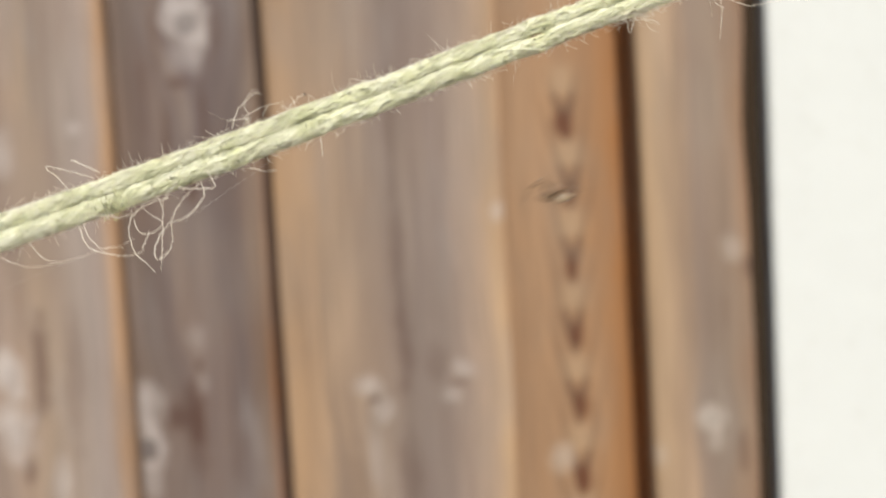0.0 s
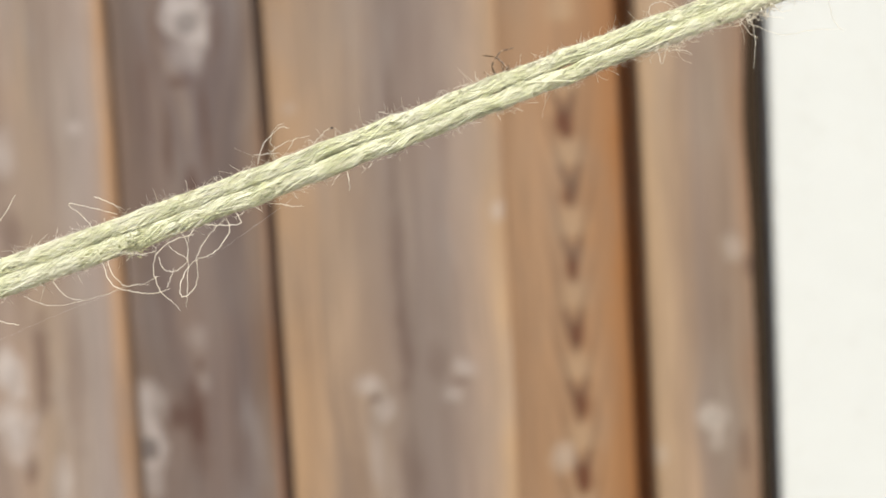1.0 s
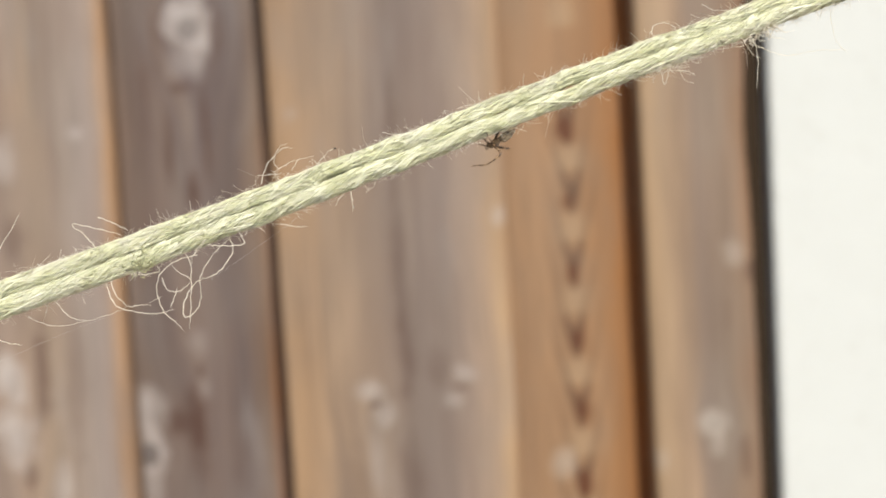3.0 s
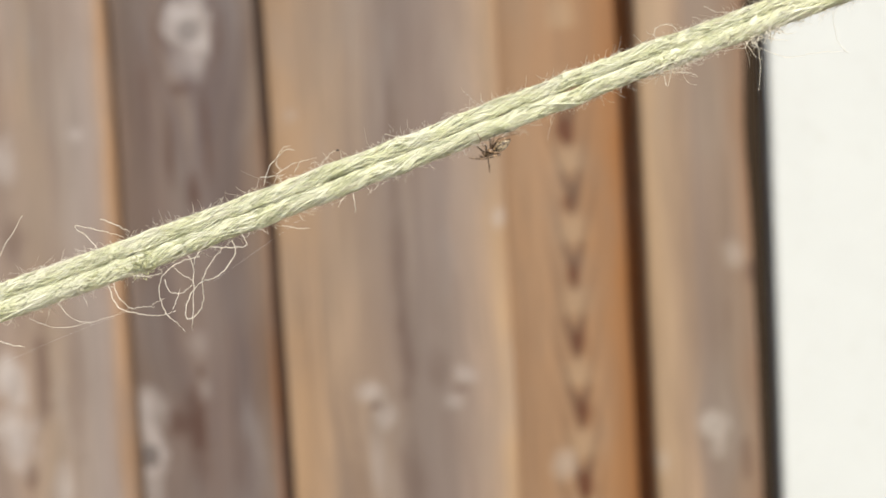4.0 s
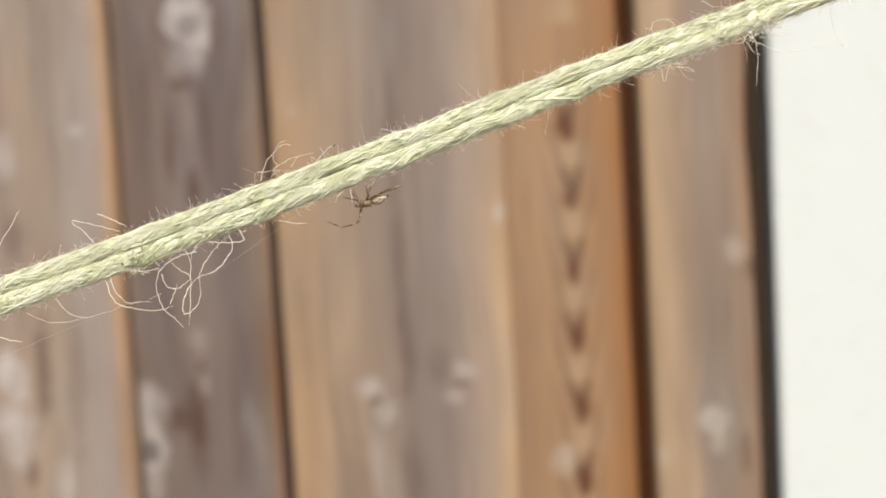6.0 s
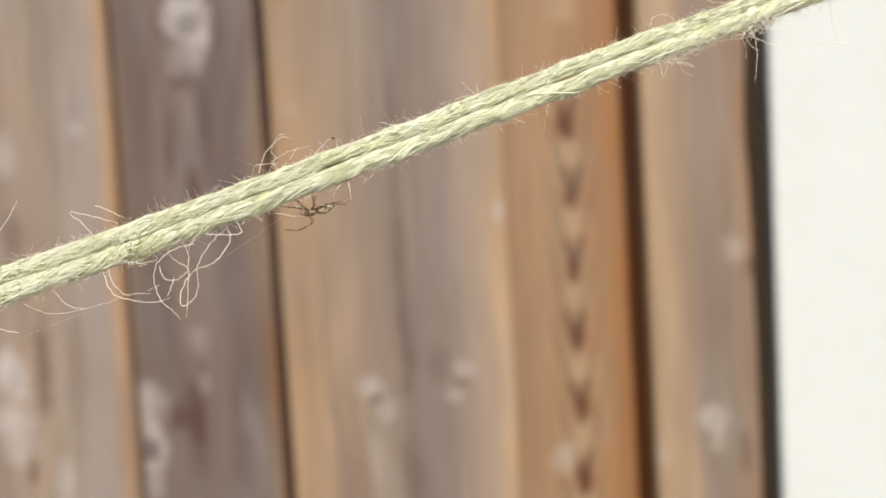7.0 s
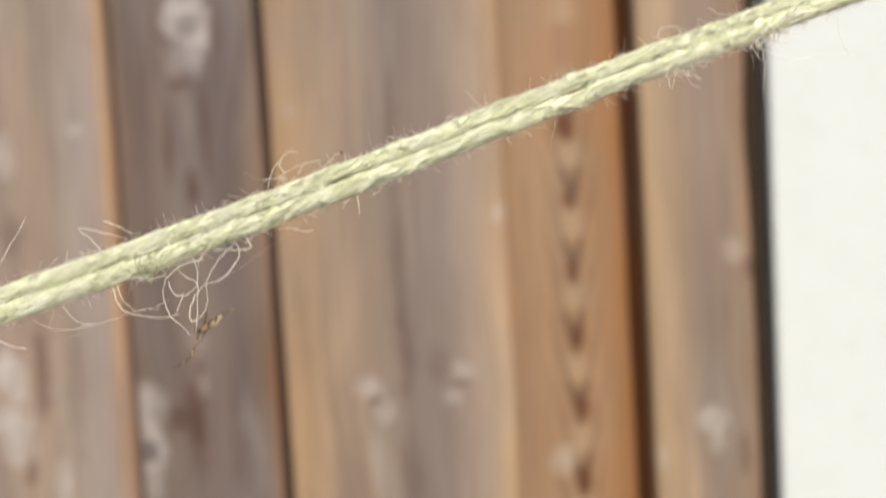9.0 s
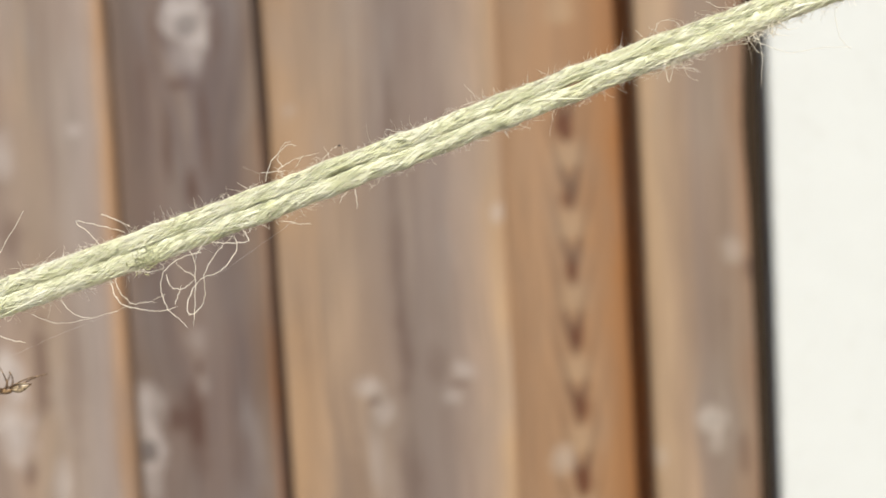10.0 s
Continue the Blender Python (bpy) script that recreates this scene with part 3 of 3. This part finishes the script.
loose([(-34.5, -0.3), (-33.8, -2.0), (-33.5, -5.3), (-33.5, -8.9), (-33.9, -10.6)], 0.062, 1.0)
loose([(-31.6, 1.4), (-33.0, -0.7), (-33.5, -2.0)], 0.062, 1.2)
loose([(-28.4, 1.5), (-28.2, -0.2), (-29.4, -2.5), (-30.7, -3.6), (-32.5, -4.1), (-34.0, -5.5), (-34.5, -7.6), (-34.2, -9.1), (-33.0, -8.1), (-32.4, -6.3), (-32.2, -3.8), (-31.2, -1.5), (-30.0, 0.3), (-28.4, 1.5)], 0.072, 0.8, 0.7)
loose([(-31.2, 0.6), (-29.2, 0.5), (-26.5, 0.7), (-26.8, 1.9), (-27.3, 2.8)], 0.075, 1.4, 0.2)
loose([(-45.6, -3.4), (-44.9, -5.3), (-43.5, -7.6), (-40.7, -8.5), (-39.1, -8.7), (-37.4, -8.5), (-36.0, -8.0)], 0.069)
loose([(-36.3, -7.8), (-36.0, -6.6), (-35.7, -5.2)], 0.050)
loose([(-44.6, -3.6), (-43.9, -5.6), (-42.2, -7.6), (-40.7, -7.5), (-38.9, -7.5)], 0.053)
loose([(-39.4, -7.2), (-38.4, -6.7), (-37.4, -6.3)], 0.037)
loose([(-44.8, -3.8), (-42.2, -3.2), (-40.2, -3.4), (-39.1, -3.2), (-38.0, -2.9), (-38.2, -2.1)], 0.062)
loose([(-24.2, 8.7), (-23.4, 11.4), (-21.4, 13.7), (-20.1, 13.6)], 0.053)
loose([(-22.5, 10.4), (-20.2, 11.9), (-17.2, 12.6)], 0.037)
loose([(-21.8, 10.8), (-22.7, 11.9), (-21.8, 13.7), (-20.6, 14.2)], 0.042)
loose([(-20.2, 10.8), (-19.1, 12.3)], 0.048)
loose([(-24.7, 9.9), (-21.4, 10.2)], 0.053)
loose([(-16.5, 11.6), (-15.2, 13.3), (-14.4, 13.6)], 0.037)
loose([(-62.0, -4.5), (-58.9, 0.8), (-57.0, 4.8)], 0.053)
loose([(-63.0, -10.8), (-58.5, -12.4), (-56.4, -12.9)], 0.064)
loose([(-52.4, -6.8), (-50.1, -9.1), (-47.4, -9.6)], 0.048)
loose([(-55.5, -9.1), (-51.6, -10.3), (-45.5, -9.0), (-42.1, -7.6)], 0.032)
loose([(42.4, 28.4), (42.7, 25.4), (42.3, 21.5)], 0.042)
loose([(41.4, 28.0), (46.4, 26.3), (50.2, 26.7), (54.8, 26.9)], 0.042)
loose([(52.2, 32.1), (53.2, 28.6), (54.8, 26.7)], 0.037)
loose([(28.4, 29.0), (28.8, 30.3), (30.3, 30.5), (31.6, 29.6)], 0.048)
loose([(35.3, 33.2), (36.8, 32.4), (38.8, 32.1)], 0.042)
loose([(29.6, 24.6), (30.2, 22.3), (30.7, 24.6)], 0.053)
loose([(42.6, 29.2), (44.1, 28.6), (46.4, 28.3)], 0.048)
loose([(40.9, 28.0), (42.2, 26.5), (43.0, 25.7)], 0.053)
loose([(30.3, 24.2), (33.0, 24.0), (34.2, 23.4)], 0.048)
loose([(-12.2, 7.7), (-11.9, 6.4), (-11.9, 5.1)], 0.058)
loose([(-13.2, 7.4), (-13.7, 6.8), (-14.2, 5.9)], 0.053)
loose([(-8.0, 15.9), (-6.1, 15.4), (-3.8, 15.4)], 0.042)
loose([(-21.8, 3.5), (-19.8, 3.1), (-18.1, 3.1)], 0.048)
loose([(2.0, 18.8), (3.2, 19.4), (4.1, 19.6)], 0.032)
loose([(15.4, 24.0), (16.5, 22.3)], 0.037)
bm = bmesh.new()
bmesh.ops.create_icosphere(bm, subdivisions=2, radius=0.13 * MM)
for v in bm.verts:
    v.co = Vector((v.co.x * 1.5, v.co.y * (1 + 1500 * v.co.x), v.co.z * 0.8)) + Vector((-14.3 * MM, 13.6 * MM, 0.7 * MM))
part("speck", bm, EYES, twine, "tiny dark speck stuck to a loose fibre")
# frayed tufts on the underside near the upper end
for x, many, drop in ((27.0, 4, 1.1), (29.6, 8, 1.6), (31.4, 9, 1.9), (33.2, 7, 1.3), (36.5, 5, 1.1), (39.5, 6, 1.3), (41.6, 9, 1.9), (43.2, 10, 2.2), (44.6, 6, 1.5), (-41.5, 5, 1.4), (-50.0, 5, 1.5)):
    for k in range(many):
        bx = x + rng.normal(0, 0.6)
        by = float(sag(bx)) - 1.45
        lx, ly = rng.normal(0.1, 0.9), drop * rng.uniform(0.5, 1.15)
        loose([(bx, by), (bx + 0.35 * lx + rng.normal(0, 0.2), by - 0.45 * ly), (bx + lx, by - ly), (bx + 1.5 * lx + rng.normal(0, 0.4), by - ly * rng.uniform(0.8, 1.15))], rng.uniform(0.038, 0.068))

# ---- spider ----
spider = tagged(new("spider"), "small brown mottled spider with long banded legs, crawling under the twine", "spider")


def blob(name, rings, material, parent, label="", sides=18):
    """A rounded body along x from rings of x, half width, half height and lift, in millimetres."""
    bm = bmesh.new()
    rows = []
    for x, w, hgt, lift in rings:
        rows.append([bm.verts.new((x * MM, w * MM * math.cos(a), (lift + hgt * math.sin(a)) * MM)) for a in np.linspace(0, 2 * math.pi, sides, endpoint=False)])
    for lo, hi in zip(rows[:-1], rows[1:]):
        for i in range(sides):
            bm.faces.new((lo[i], lo[(i + 1) % sides], hi[(i + 1) % sides], hi[i]))
    bm.faces.new(rows[0])
    bm.faces.new(rows[-1])
    bmesh.ops.recalc_face_normals(bm, faces=bm.faces[:])
    for f in bm.faces:
        f.smooth = True
    return part(name, bm, material, parent, label)


def egg(x0, x1, w, hgt, lift, peak=0.5, n=13):
    out = []
    for t in np.linspace(0.0, 1.0, n):
        u = t ** (math.log(0.5) / math.log(peak))
        k = max(0.03, math.sin(math.pi * u) ** 0.62)
        out.append((x0 + (x1 - x0) * t, w * k, hgt * k, lift))
    return out


head = blob("cephalothorax", egg(-0.05, 1.80, 0.66, 0.46, 0.0, 0.42), BACK, spider, "dark brown head and thorax")
for side in (-1, 1):
    for ex, ey, ez, er in ((1.58, 0.10, 0.20, 0.075), (1.50, 0.24, 0.19, 0.06), (1.38, 0.13, 0.30, 0.06), (1.34, 0.30, 0.24, 0.055)):
        bm = bmesh.new()
        bmesh.ops.create_icosphere(bm, subdivisions=2, radius=er * MM, matrix=Matrix.Translation((ex * MM, ey * side * MM, ez * MM)))
        part("eye", bm, EYES, head)
    blob("fang", [(1.45, 0.10, 0.10, -0.22), (1.60, 0.13, 0.16, -0.32), (1.72, 0.10, 0.16, -0.45), (1.74, 0.04, 0.06, -0.58)], BACK, head, "", 10).location = (0, side * 0.14 * MM, 0)
abdomen = blob("abdomen", egg(-2.45, 0.15, 0.70, 0.64, 0.10, 0.58, 17), BELLY, spider, "brown abdomen with pale cream mottling")
for side in (-1, 0, 1):
    blob("spinneret", [(-2.58, 0.04, 0.04, 0.02), (-2.51, 0.08, 0.08, 0.04), (-2.30, 0.12, 0.12, 0.06)], BACK, abdomen, "", 8).location = (0, side * 0.12 * MM, 0)


def limb(name, joints, parent, label="", stout=0.95):
    """A leg segment along x: joints of x, half thickness and bend, in millimetres, with bristles."""
    pts = np.array([(x, 0, z) for x, r, z in joints], float)
    line = smooth_line(pts, 5)
    rad = np.interp(np.linspace(0, 1, len(line)), np.linspace(0, 1, len(joints)), [r for x, r, z in joints])
    tubes = [tube(line * MM, rad * stout * MM, 8)]
    for k in range(int(len(line) * 1.6)):
        i = rng.integers(1, len(line) - 1)
        a = rng.uniform(0, 2 * np.pi)
        out = np.array([0.7, np.cos(a), np.sin(a)])
        s = np.linspace(0, 1, 3)[:, None]
        tubes.append(tube((line[i] + out * s * rng.uniform(0.12, 0.26)) * MM, 0.009 * MM, 3))
    v, f = gather(tubes)
    return raw(name, v, f, LEG, parent, label)


# hip (x, side), thigh and lower leg in millimetres, front pair first
LEGS = [(1.25, 2.5, 4.4), (0.95, 1.7, 2.8), (0.62, 1.0, 1.6), (0.32, 1.9, 3.3)]
legs = []
for hip, a, b in LEGS:
    bow = b * (0.19 if hip > 1.0 else 0.11)
    for side in (1, -1):
        leg = limb("leg", [(0, 0.15, 0), (a * 0.3, 0.19, 0.05), (a * 0.75, 0.16, 0.04), (a, 0.12, 0)], spider, "brown leg with dark rings", 0.95 if hip > 1.0 else 0.75)
        shin = limb("lower_leg", [(0, 0.13, 0), (b * 0.08, 0.14, bow * 0.4), (b * 0.30, 0.115, bow * 0.8), (b * 0.52, 0.095, bow), (b * 0.60, 0.092, bow * 0.92), (b * 0.72, 0.085, bow * 0.6), (b * 0.88, 0.075, bow * 0.23), (b, 0.055, 0)], leg, "", 0.95 if hip > 1.0 else 0.75)
        legs.append((leg, shin, Vector((hip, side * 0.42, -0.12)), a, b))
for side in (1, -1):
    limb("pedipalp", [(1.45, 0.06, -0.1), (1.85, 0.07, 0.02), (2.1, 0.07, -0.15), (2.2, 0.05, -0.4)], spider).location = (0, side * 0.22 * MM, 0)

# ---- silk ----
silk_line = [(-19.0, 4.6, 0.2), (-24.0, 0.9, 0.4), (-31.0, -4.0, 0.4)]
thread = raw("silk_thread", *tube(smooth_line(silk_line, 6) * MM, 0.006 * MM, 4), SILK)
tagged(thread, "thin glinting thread of spider silk stuck to the twine", "silk thread", "silk threads")
low_line = [(-41.0, -7.4, 0.3), (-47.0, -9.8, 0.2), (-53.0, -12.2, 0.0), (-62.0, -16.2, 0.0)]
low_thread = raw("silk_thread", *tube(smooth_line(low_line, 6) * MM, 0.0045 * MM, 4), SILK)
tagged(low_thread, "thin slack thread of spider silk below the twine", "silk thread", "silk threads")


# ---- what moves ----
def at(x, y, z=0.0, turn=0.0):
    """A place in the twine's sheet of air, in millimetres."""
    return HANG @ pose(x * MM, y * MM, z * MM, 0, 0, turn)


def two_bones(hip, foot, pole, a, b):
    """Poses of a thigh of length a and of a lower leg of length b that reach from hip to foot, with the knee towards pole."""
    way = foot - hip
    d = min(max(way.length, abs(a - b) + 0.05), (a + b) * 0.985)
    way.normalize()
    side = pole - way * pole.dot(way)
    side.normalize()
    c = (a * a + d * d - b * b) / (2 * a * d)
    knee = hip + a * (way * c + side * math.sqrt(max(0.0, 1 - c * c)))
    end = hip + way * d

    def along(p, q):
        x = (q - p).normalized()
        z = (side - x * side.dot(x)).normalized()
        y = z.cross(x)
        m = Matrix((x, y, z)).transposed().to_4x4()
        return Matrix.Translation(p * MM) @ m

    upper, lower = along(hip, knee), along(knee, end)
    return upper, upper.inverted() @ lower


def glide(rows, t):
    """Values between rows of (t, values...)."""
    ts = [r[0] for r in rows]
    return [float(np.interp(t, ts, [r[i] for r in rows])) for i in range(1, len(rows[0]))]


def motions():
    sway = [(0, at(-4.44, 7.04, -1.8, -0.35)), (0.1, at(-3.14, 5.05, -1.2)), (0.2, at(-1.84, 3.13)), (0.3, at(-1.99, 3.59)), (0.4, at(-3.37, 5.81)), (0.4667, at(-2.60, 8.56)), (0.5, at(-2.45, 6.96, 0, 0.4)), (0.5333, at(-2.30, 5.36)),
            (0.6, at(-3.01, 3.95)), (0.7, at(-1.49, 3.78)), (0.8, at(-0.28, 2.31)), (0.9, at(-1.22, 2.60)), (0.9667, at(-0.62, 2.2)), (1, at(-0.55, 2.13)), (1.0333, at(-0.45, 2.0)), (1.1, at(1.38, -0.84)),
            (1.2, at(0.25, 1.24)), (1.3, at(-0.88, 1.26)), (1.4, at(-0.25, -0.79)), (1.5, at(-0.08, 1.37)), (1.6, at(0.15, 0.35)), (1.7, at(-0.01, 0.39)),
            (1.8, at(-0.55, 1.59)), (1.9, at(-0.09, 0.18)), (1.9667, at(-0.03, 0.45)), (2, at(0.06, -0.38)), (2.0333, at(0.15, -1.2)), (2.1, at(0.04, 1.12)), (2.2, at(0.33, -1.06)), (2.3, at(-0.30, 0.60)),
            (2.4, at(-0.63, 0.87)), (2.5, at(0.05, -0.46)), (2.6, at(-0.65, 0.71)), (2.7, at(-0.35, 0.58))]
    sway += [(3.2, at(-0.16, 0.01)), (3.8, at(0.09, 0)), (4, at(0.08, 0.05)), (4.5, at(0.08, -0.25)), (5, at(0, 0)), (5.5, at(-0.15, -0.11)), (5.7, at(-0.46, 0)),
             (6.2, at(-0.23, 0.21))]
    sway += [(6.8, at(-0.23, 0.55)), (6.9, at(-0.23, 0.30)), (7, at(-0.61, 0.80, 0, -0.4)), (7.1, at(0.17, 0.11)), (7.2, at(0.50, -0.44)), (7.3, at(-0.33, 1.32)),
             (7.4, at(0.53, -0.99)), (7.5, at(0.55, 0.30)), (7.6, at(0.02, 0.68)), (7.7, at(0.64, -0.62)), (7.8, at(0.41, 0.91)), (8, at(0.57, -0.47)),
             (8.5, at(0.96, -0.74)), (8.8, at(0.65, -0.59)), (8.9, at(0.42, -0.18)), (8.9667, at(0.67, -0.25)), (9, at(0.73, -0.85)), (9.0333, at(0.79, -1.45)), (9.1, at(0.58, -0.93)), (9.5, at(0.74, -0.70)), (10, at(0.51, 0.07))]
    for thing in (twine, thread, low_thread):
        walk(thing, sway)

    # the spider's body: seconds, place in millimetres (across, up, towards the eye)
    way = [(0, 16.8, 6.9, -6), (0.1, 28.8, 14.2, -6), (0.2, 39.0, 22.6, -5), (0.3, 38.1, 11.5, -6), (0.4, 23.7, 31.5, -5), (0.5, 17.5, 30.4, -3.2), (0.7, 12.1, 24.6, -3),
           (0.8, 11.0, 22.4, -2.9), (1, 9.6, 23.0, -2.8), (1.5, 9.2, 21.4, -2.8), (2, 8.7, 18.3, -2.8), (2.3, 8.4, 16.2, -2.8), (2.5, 8.9, 15.9, -2.6), (2.7, 8.4, 15.6, -1.8)]
    way += [(3.3, 7.9, 15.2, -0.6), (3.8, 7.1, 15.1, 0), (4, 7.4, 14.1, 0), (4.2, 7.1, 13.7, 0), (4.5, 4.4, 13.3, 0), (4.6, 3.8, 12.6, 0), (4.7, 2.5, 12.2, 0), (4.8, 2.0, 11.0, 0),
            (4.9, 1.7, 11.4, 0), (5, 1.2, 11.2, 0), (5.1, 0.2, 10.4, 0), (5.2, 0.0, 9.8, 0), (5.3, -2.1, 9.7, 0), (5.4, -3.0, 9.6, 0), (5.5, -4.6, 8.7, 0), (5.6, -5.4, 8.5, 0),
            (5.7, -7.4, 7.4, 0), (6.2, -10.6, 5.6, 0)]
    way += [(6.8, -13.9, 4.1, 0), (6.9, -14.6, 4.0, 0), (7, -16.7, 4.9, 0), (7.1, -15.8, 3.4, 0), (7.2, -16.6, 2.2, 0), (7.3, -19.5, 3.5, 0), (7.4, -18.9, 0.2, 0), (7.5, -21.7, 1.1, 0),
            (7.6, -23.7, 1.1, 0), (7.7, -23.7, 0.4, 0), (7.8, -23.9, 1.9, 0), (7.9, -24.6, 0.2, -0.6), (8, -26.8, -0.2, -1.6), (8.1, -28.0, -0.9, -1.8), (8.2, -28.8, -3.0, -1.8), (8.3, -29.8, -3.8, -1.8),
            (8.4, -30.4, -4.5, -1.8)]
    way += [(8.5, -29.9, -5.6, -1.8), (8.6, -30.8, -5.8, -1.8), (8.7, -29.8, -5.7, -1.8), (8.8, -29.2, -7.6, -1.8), (8.9, -30.1, -7.7, -1.8), (9, -31.8, -10.5, -1.8), (9.1, -32.3, -14.4, -0.5),
            (9.2, -35.0, -15.3, 1), (9.3, -39.0, -17.8, 1), (9.4, -43.3, -17.4, 1), (9.5, -48.1, -18.9, 1), (9.6, -52.1, -19.7, 1), (9.7, -54.8, -18.7, 1), (9.8, -54.9, -18.9, 1), (9.9, -56.0, -18.5, 1), (10, -57.1, -18.9, 1)]
    # which way the head points (degrees, 180 is to the left) and how far the back is rolled from straight down towards the eye
    heading = [(0, 180, 40), (0.2, 220, 40), (0.4, 200, 100), (1, 200, 150), (2, 205, 150), (2.3, 215, 90), (2.7, 215, 40), (3.8, 212, 15), (4.2, 212, 20), (4.5, 204, 25), (5.2, 200, 30), (5.7, 201, 30),
               (6.8, 195, 12), (7.2, 200, 20), (7.7, 203, 20), (8.4, 207, 20), (9, 215, 20), (9.2, 210, 25), (9.4, 200, 25), (9.6, 190, 20), (10, 196, 20)]
    # feet from the middle of the body, in millimetres across and up: front leg on this side, front leg beyond, hind legs
    feet = [(0, -5.0, -1.0, -4.0, 1.5, 4.0, 1.0), (0.5, -3.5, 3.0, -1.0, 4.0, 3.0, 1.0), (1, -4.0, 3.2, 0.4, 4.6, 3.2, 0.6), (1.5, -4.8, 1.3, -3.5, 2.9, 3.0, 0.4), (2, -2.0, 2.4, -3.0, 1.2, 3.0, 0.8),
            (2.5, -4.4, -5.1, -3.6, 0.4, 2.4, 1.2), (4, -3.9, -1.6, -1.0, -3.3, 2.9, 1.8), (4.5, -5.6, -3.8, -3.6, 0.6, 3.7, 0.3), (5, -8.0, -2.0, -5.1, -0.1, 3.9, 2.4), (5.5, -7.1, -3.0, -3.8, 0.4, 4.1, 2.7)]
    feet += [(7, -4.6, -2.7, -5.4, 0.5, 4.6, 1.2), (7.5, -2.9, -4.0, -4.8, -0.6, 4.7, 2.1), (8, -4.6, -1.2, -2.6, -2.6, 4.5, 2.2), (8.5, -2.4, -2.9, -5.4, -4.2, 4.7, 2.5), (9, -5.2, -6.0, -3.0, -3.6, 4.4, 2.5),
             (9.5, -4.8, -3.4, -2.4, -2.6, 3.9, 0.9), (10, -3.3, -2.8, -4.6, -1.0, 5.4, 2.4)]
    times = [round(0.1 * i, 1) for i in range(101)]
    body, poses = [], []
    for t in times:
        x, y, z = glide(way, t)
        ang, roll = glide(heading, t)
        fwd = Vector((math.cos(radians(ang)), math.sin(radians(ang)), 0))
        down = Vector((-fwd.y, fwd.x, 0))            # with the head to the left this points down
        back = down * math.cos(radians(roll)) + Vector((0, 0, 1)) * math.sin(radians(roll))
        m = Matrix((fwd, back.cross(fwd), back)).transposed()
        mid = Vector((x, y, z)) + fwd * 0.45
        body.append((t, HANG @ Matrix.Translation(mid * MM) @ m.to_4x4()))
        poses.append(m)
    walk(spider, body)
    for k, (leg, shin, hip, a, b) in enumerate(legs):
        pair, near = k // 2, k % 2
        upper, lower = [], []
        for t, m in zip(times, poses):
            nx, ny, fx, fy, hx, hy = glide(feet, t)
            stir = math.sin(4 * math.pi * t) * (1 if (pair + near) % 2 else -1)
            # the near side is the one that faces the eye
            this = (m @ Vector((0, hip.y, 0))).z > 0
            deep = 1.0 if this else -1.0
            lift = -1.0 if t > 2.1 else 0.8
            if pair == 0:
                foot = Vector((nx if this else fx, ny if this else fy, 0.8 if this else (-0.6 if t > 2.1 else -0.5))) + Vector((0.9, 0.7, 0)) * stir
                near_by = min(1.0, max(0.0, (6.0 - math.hypot(foot.x, foot.y)) / 2.5)) if t > 2.6 else 0.0
                pole = Vector((-0.25 - 0.3 * near_by, lift * (1 - 0.4 * near_by), 0.3 + near_by)) if this or t < 2.1 else Vector((0.1, 0.15, -1.0))
            elif pair == 1:
                foot = Vector((-2.8 if this else -3.6, (1.7 if this else 1.4) + max(0.0, t - 9.5) * 3.0, 1.3 if this else -2.0)) + Vector((0.6, -0.1, 0)) * stir
                pole = Vector((-0.4, 0.3, deep))
            elif pair == 2:
                foot = Vector((-0.4 if this else -1.2, 2.1, deep * 0.5)) + Vector((0.4, -0.1, 0)) * stir
                pole = Vector((0.4, 0.1, deep))
            else:
                foot = Vector((hx - (0 if this else 1.2), hy - (0 if this else 0.5), deep * 0.6)) + Vector((0.5, 0.2, 0)) * stir
                pole = Vector((0.2, 0.4, deep * 0.6))
            inv = m.inverted()
            u, l = two_bones(hip, inv @ foot + Vector((-0.45, 0, 0)), inv @ pole, a, b)
            upper.append((t, u))
            lower.append((t, l))
        walk(leg, upper)
        walk(shin, lower)


motions()
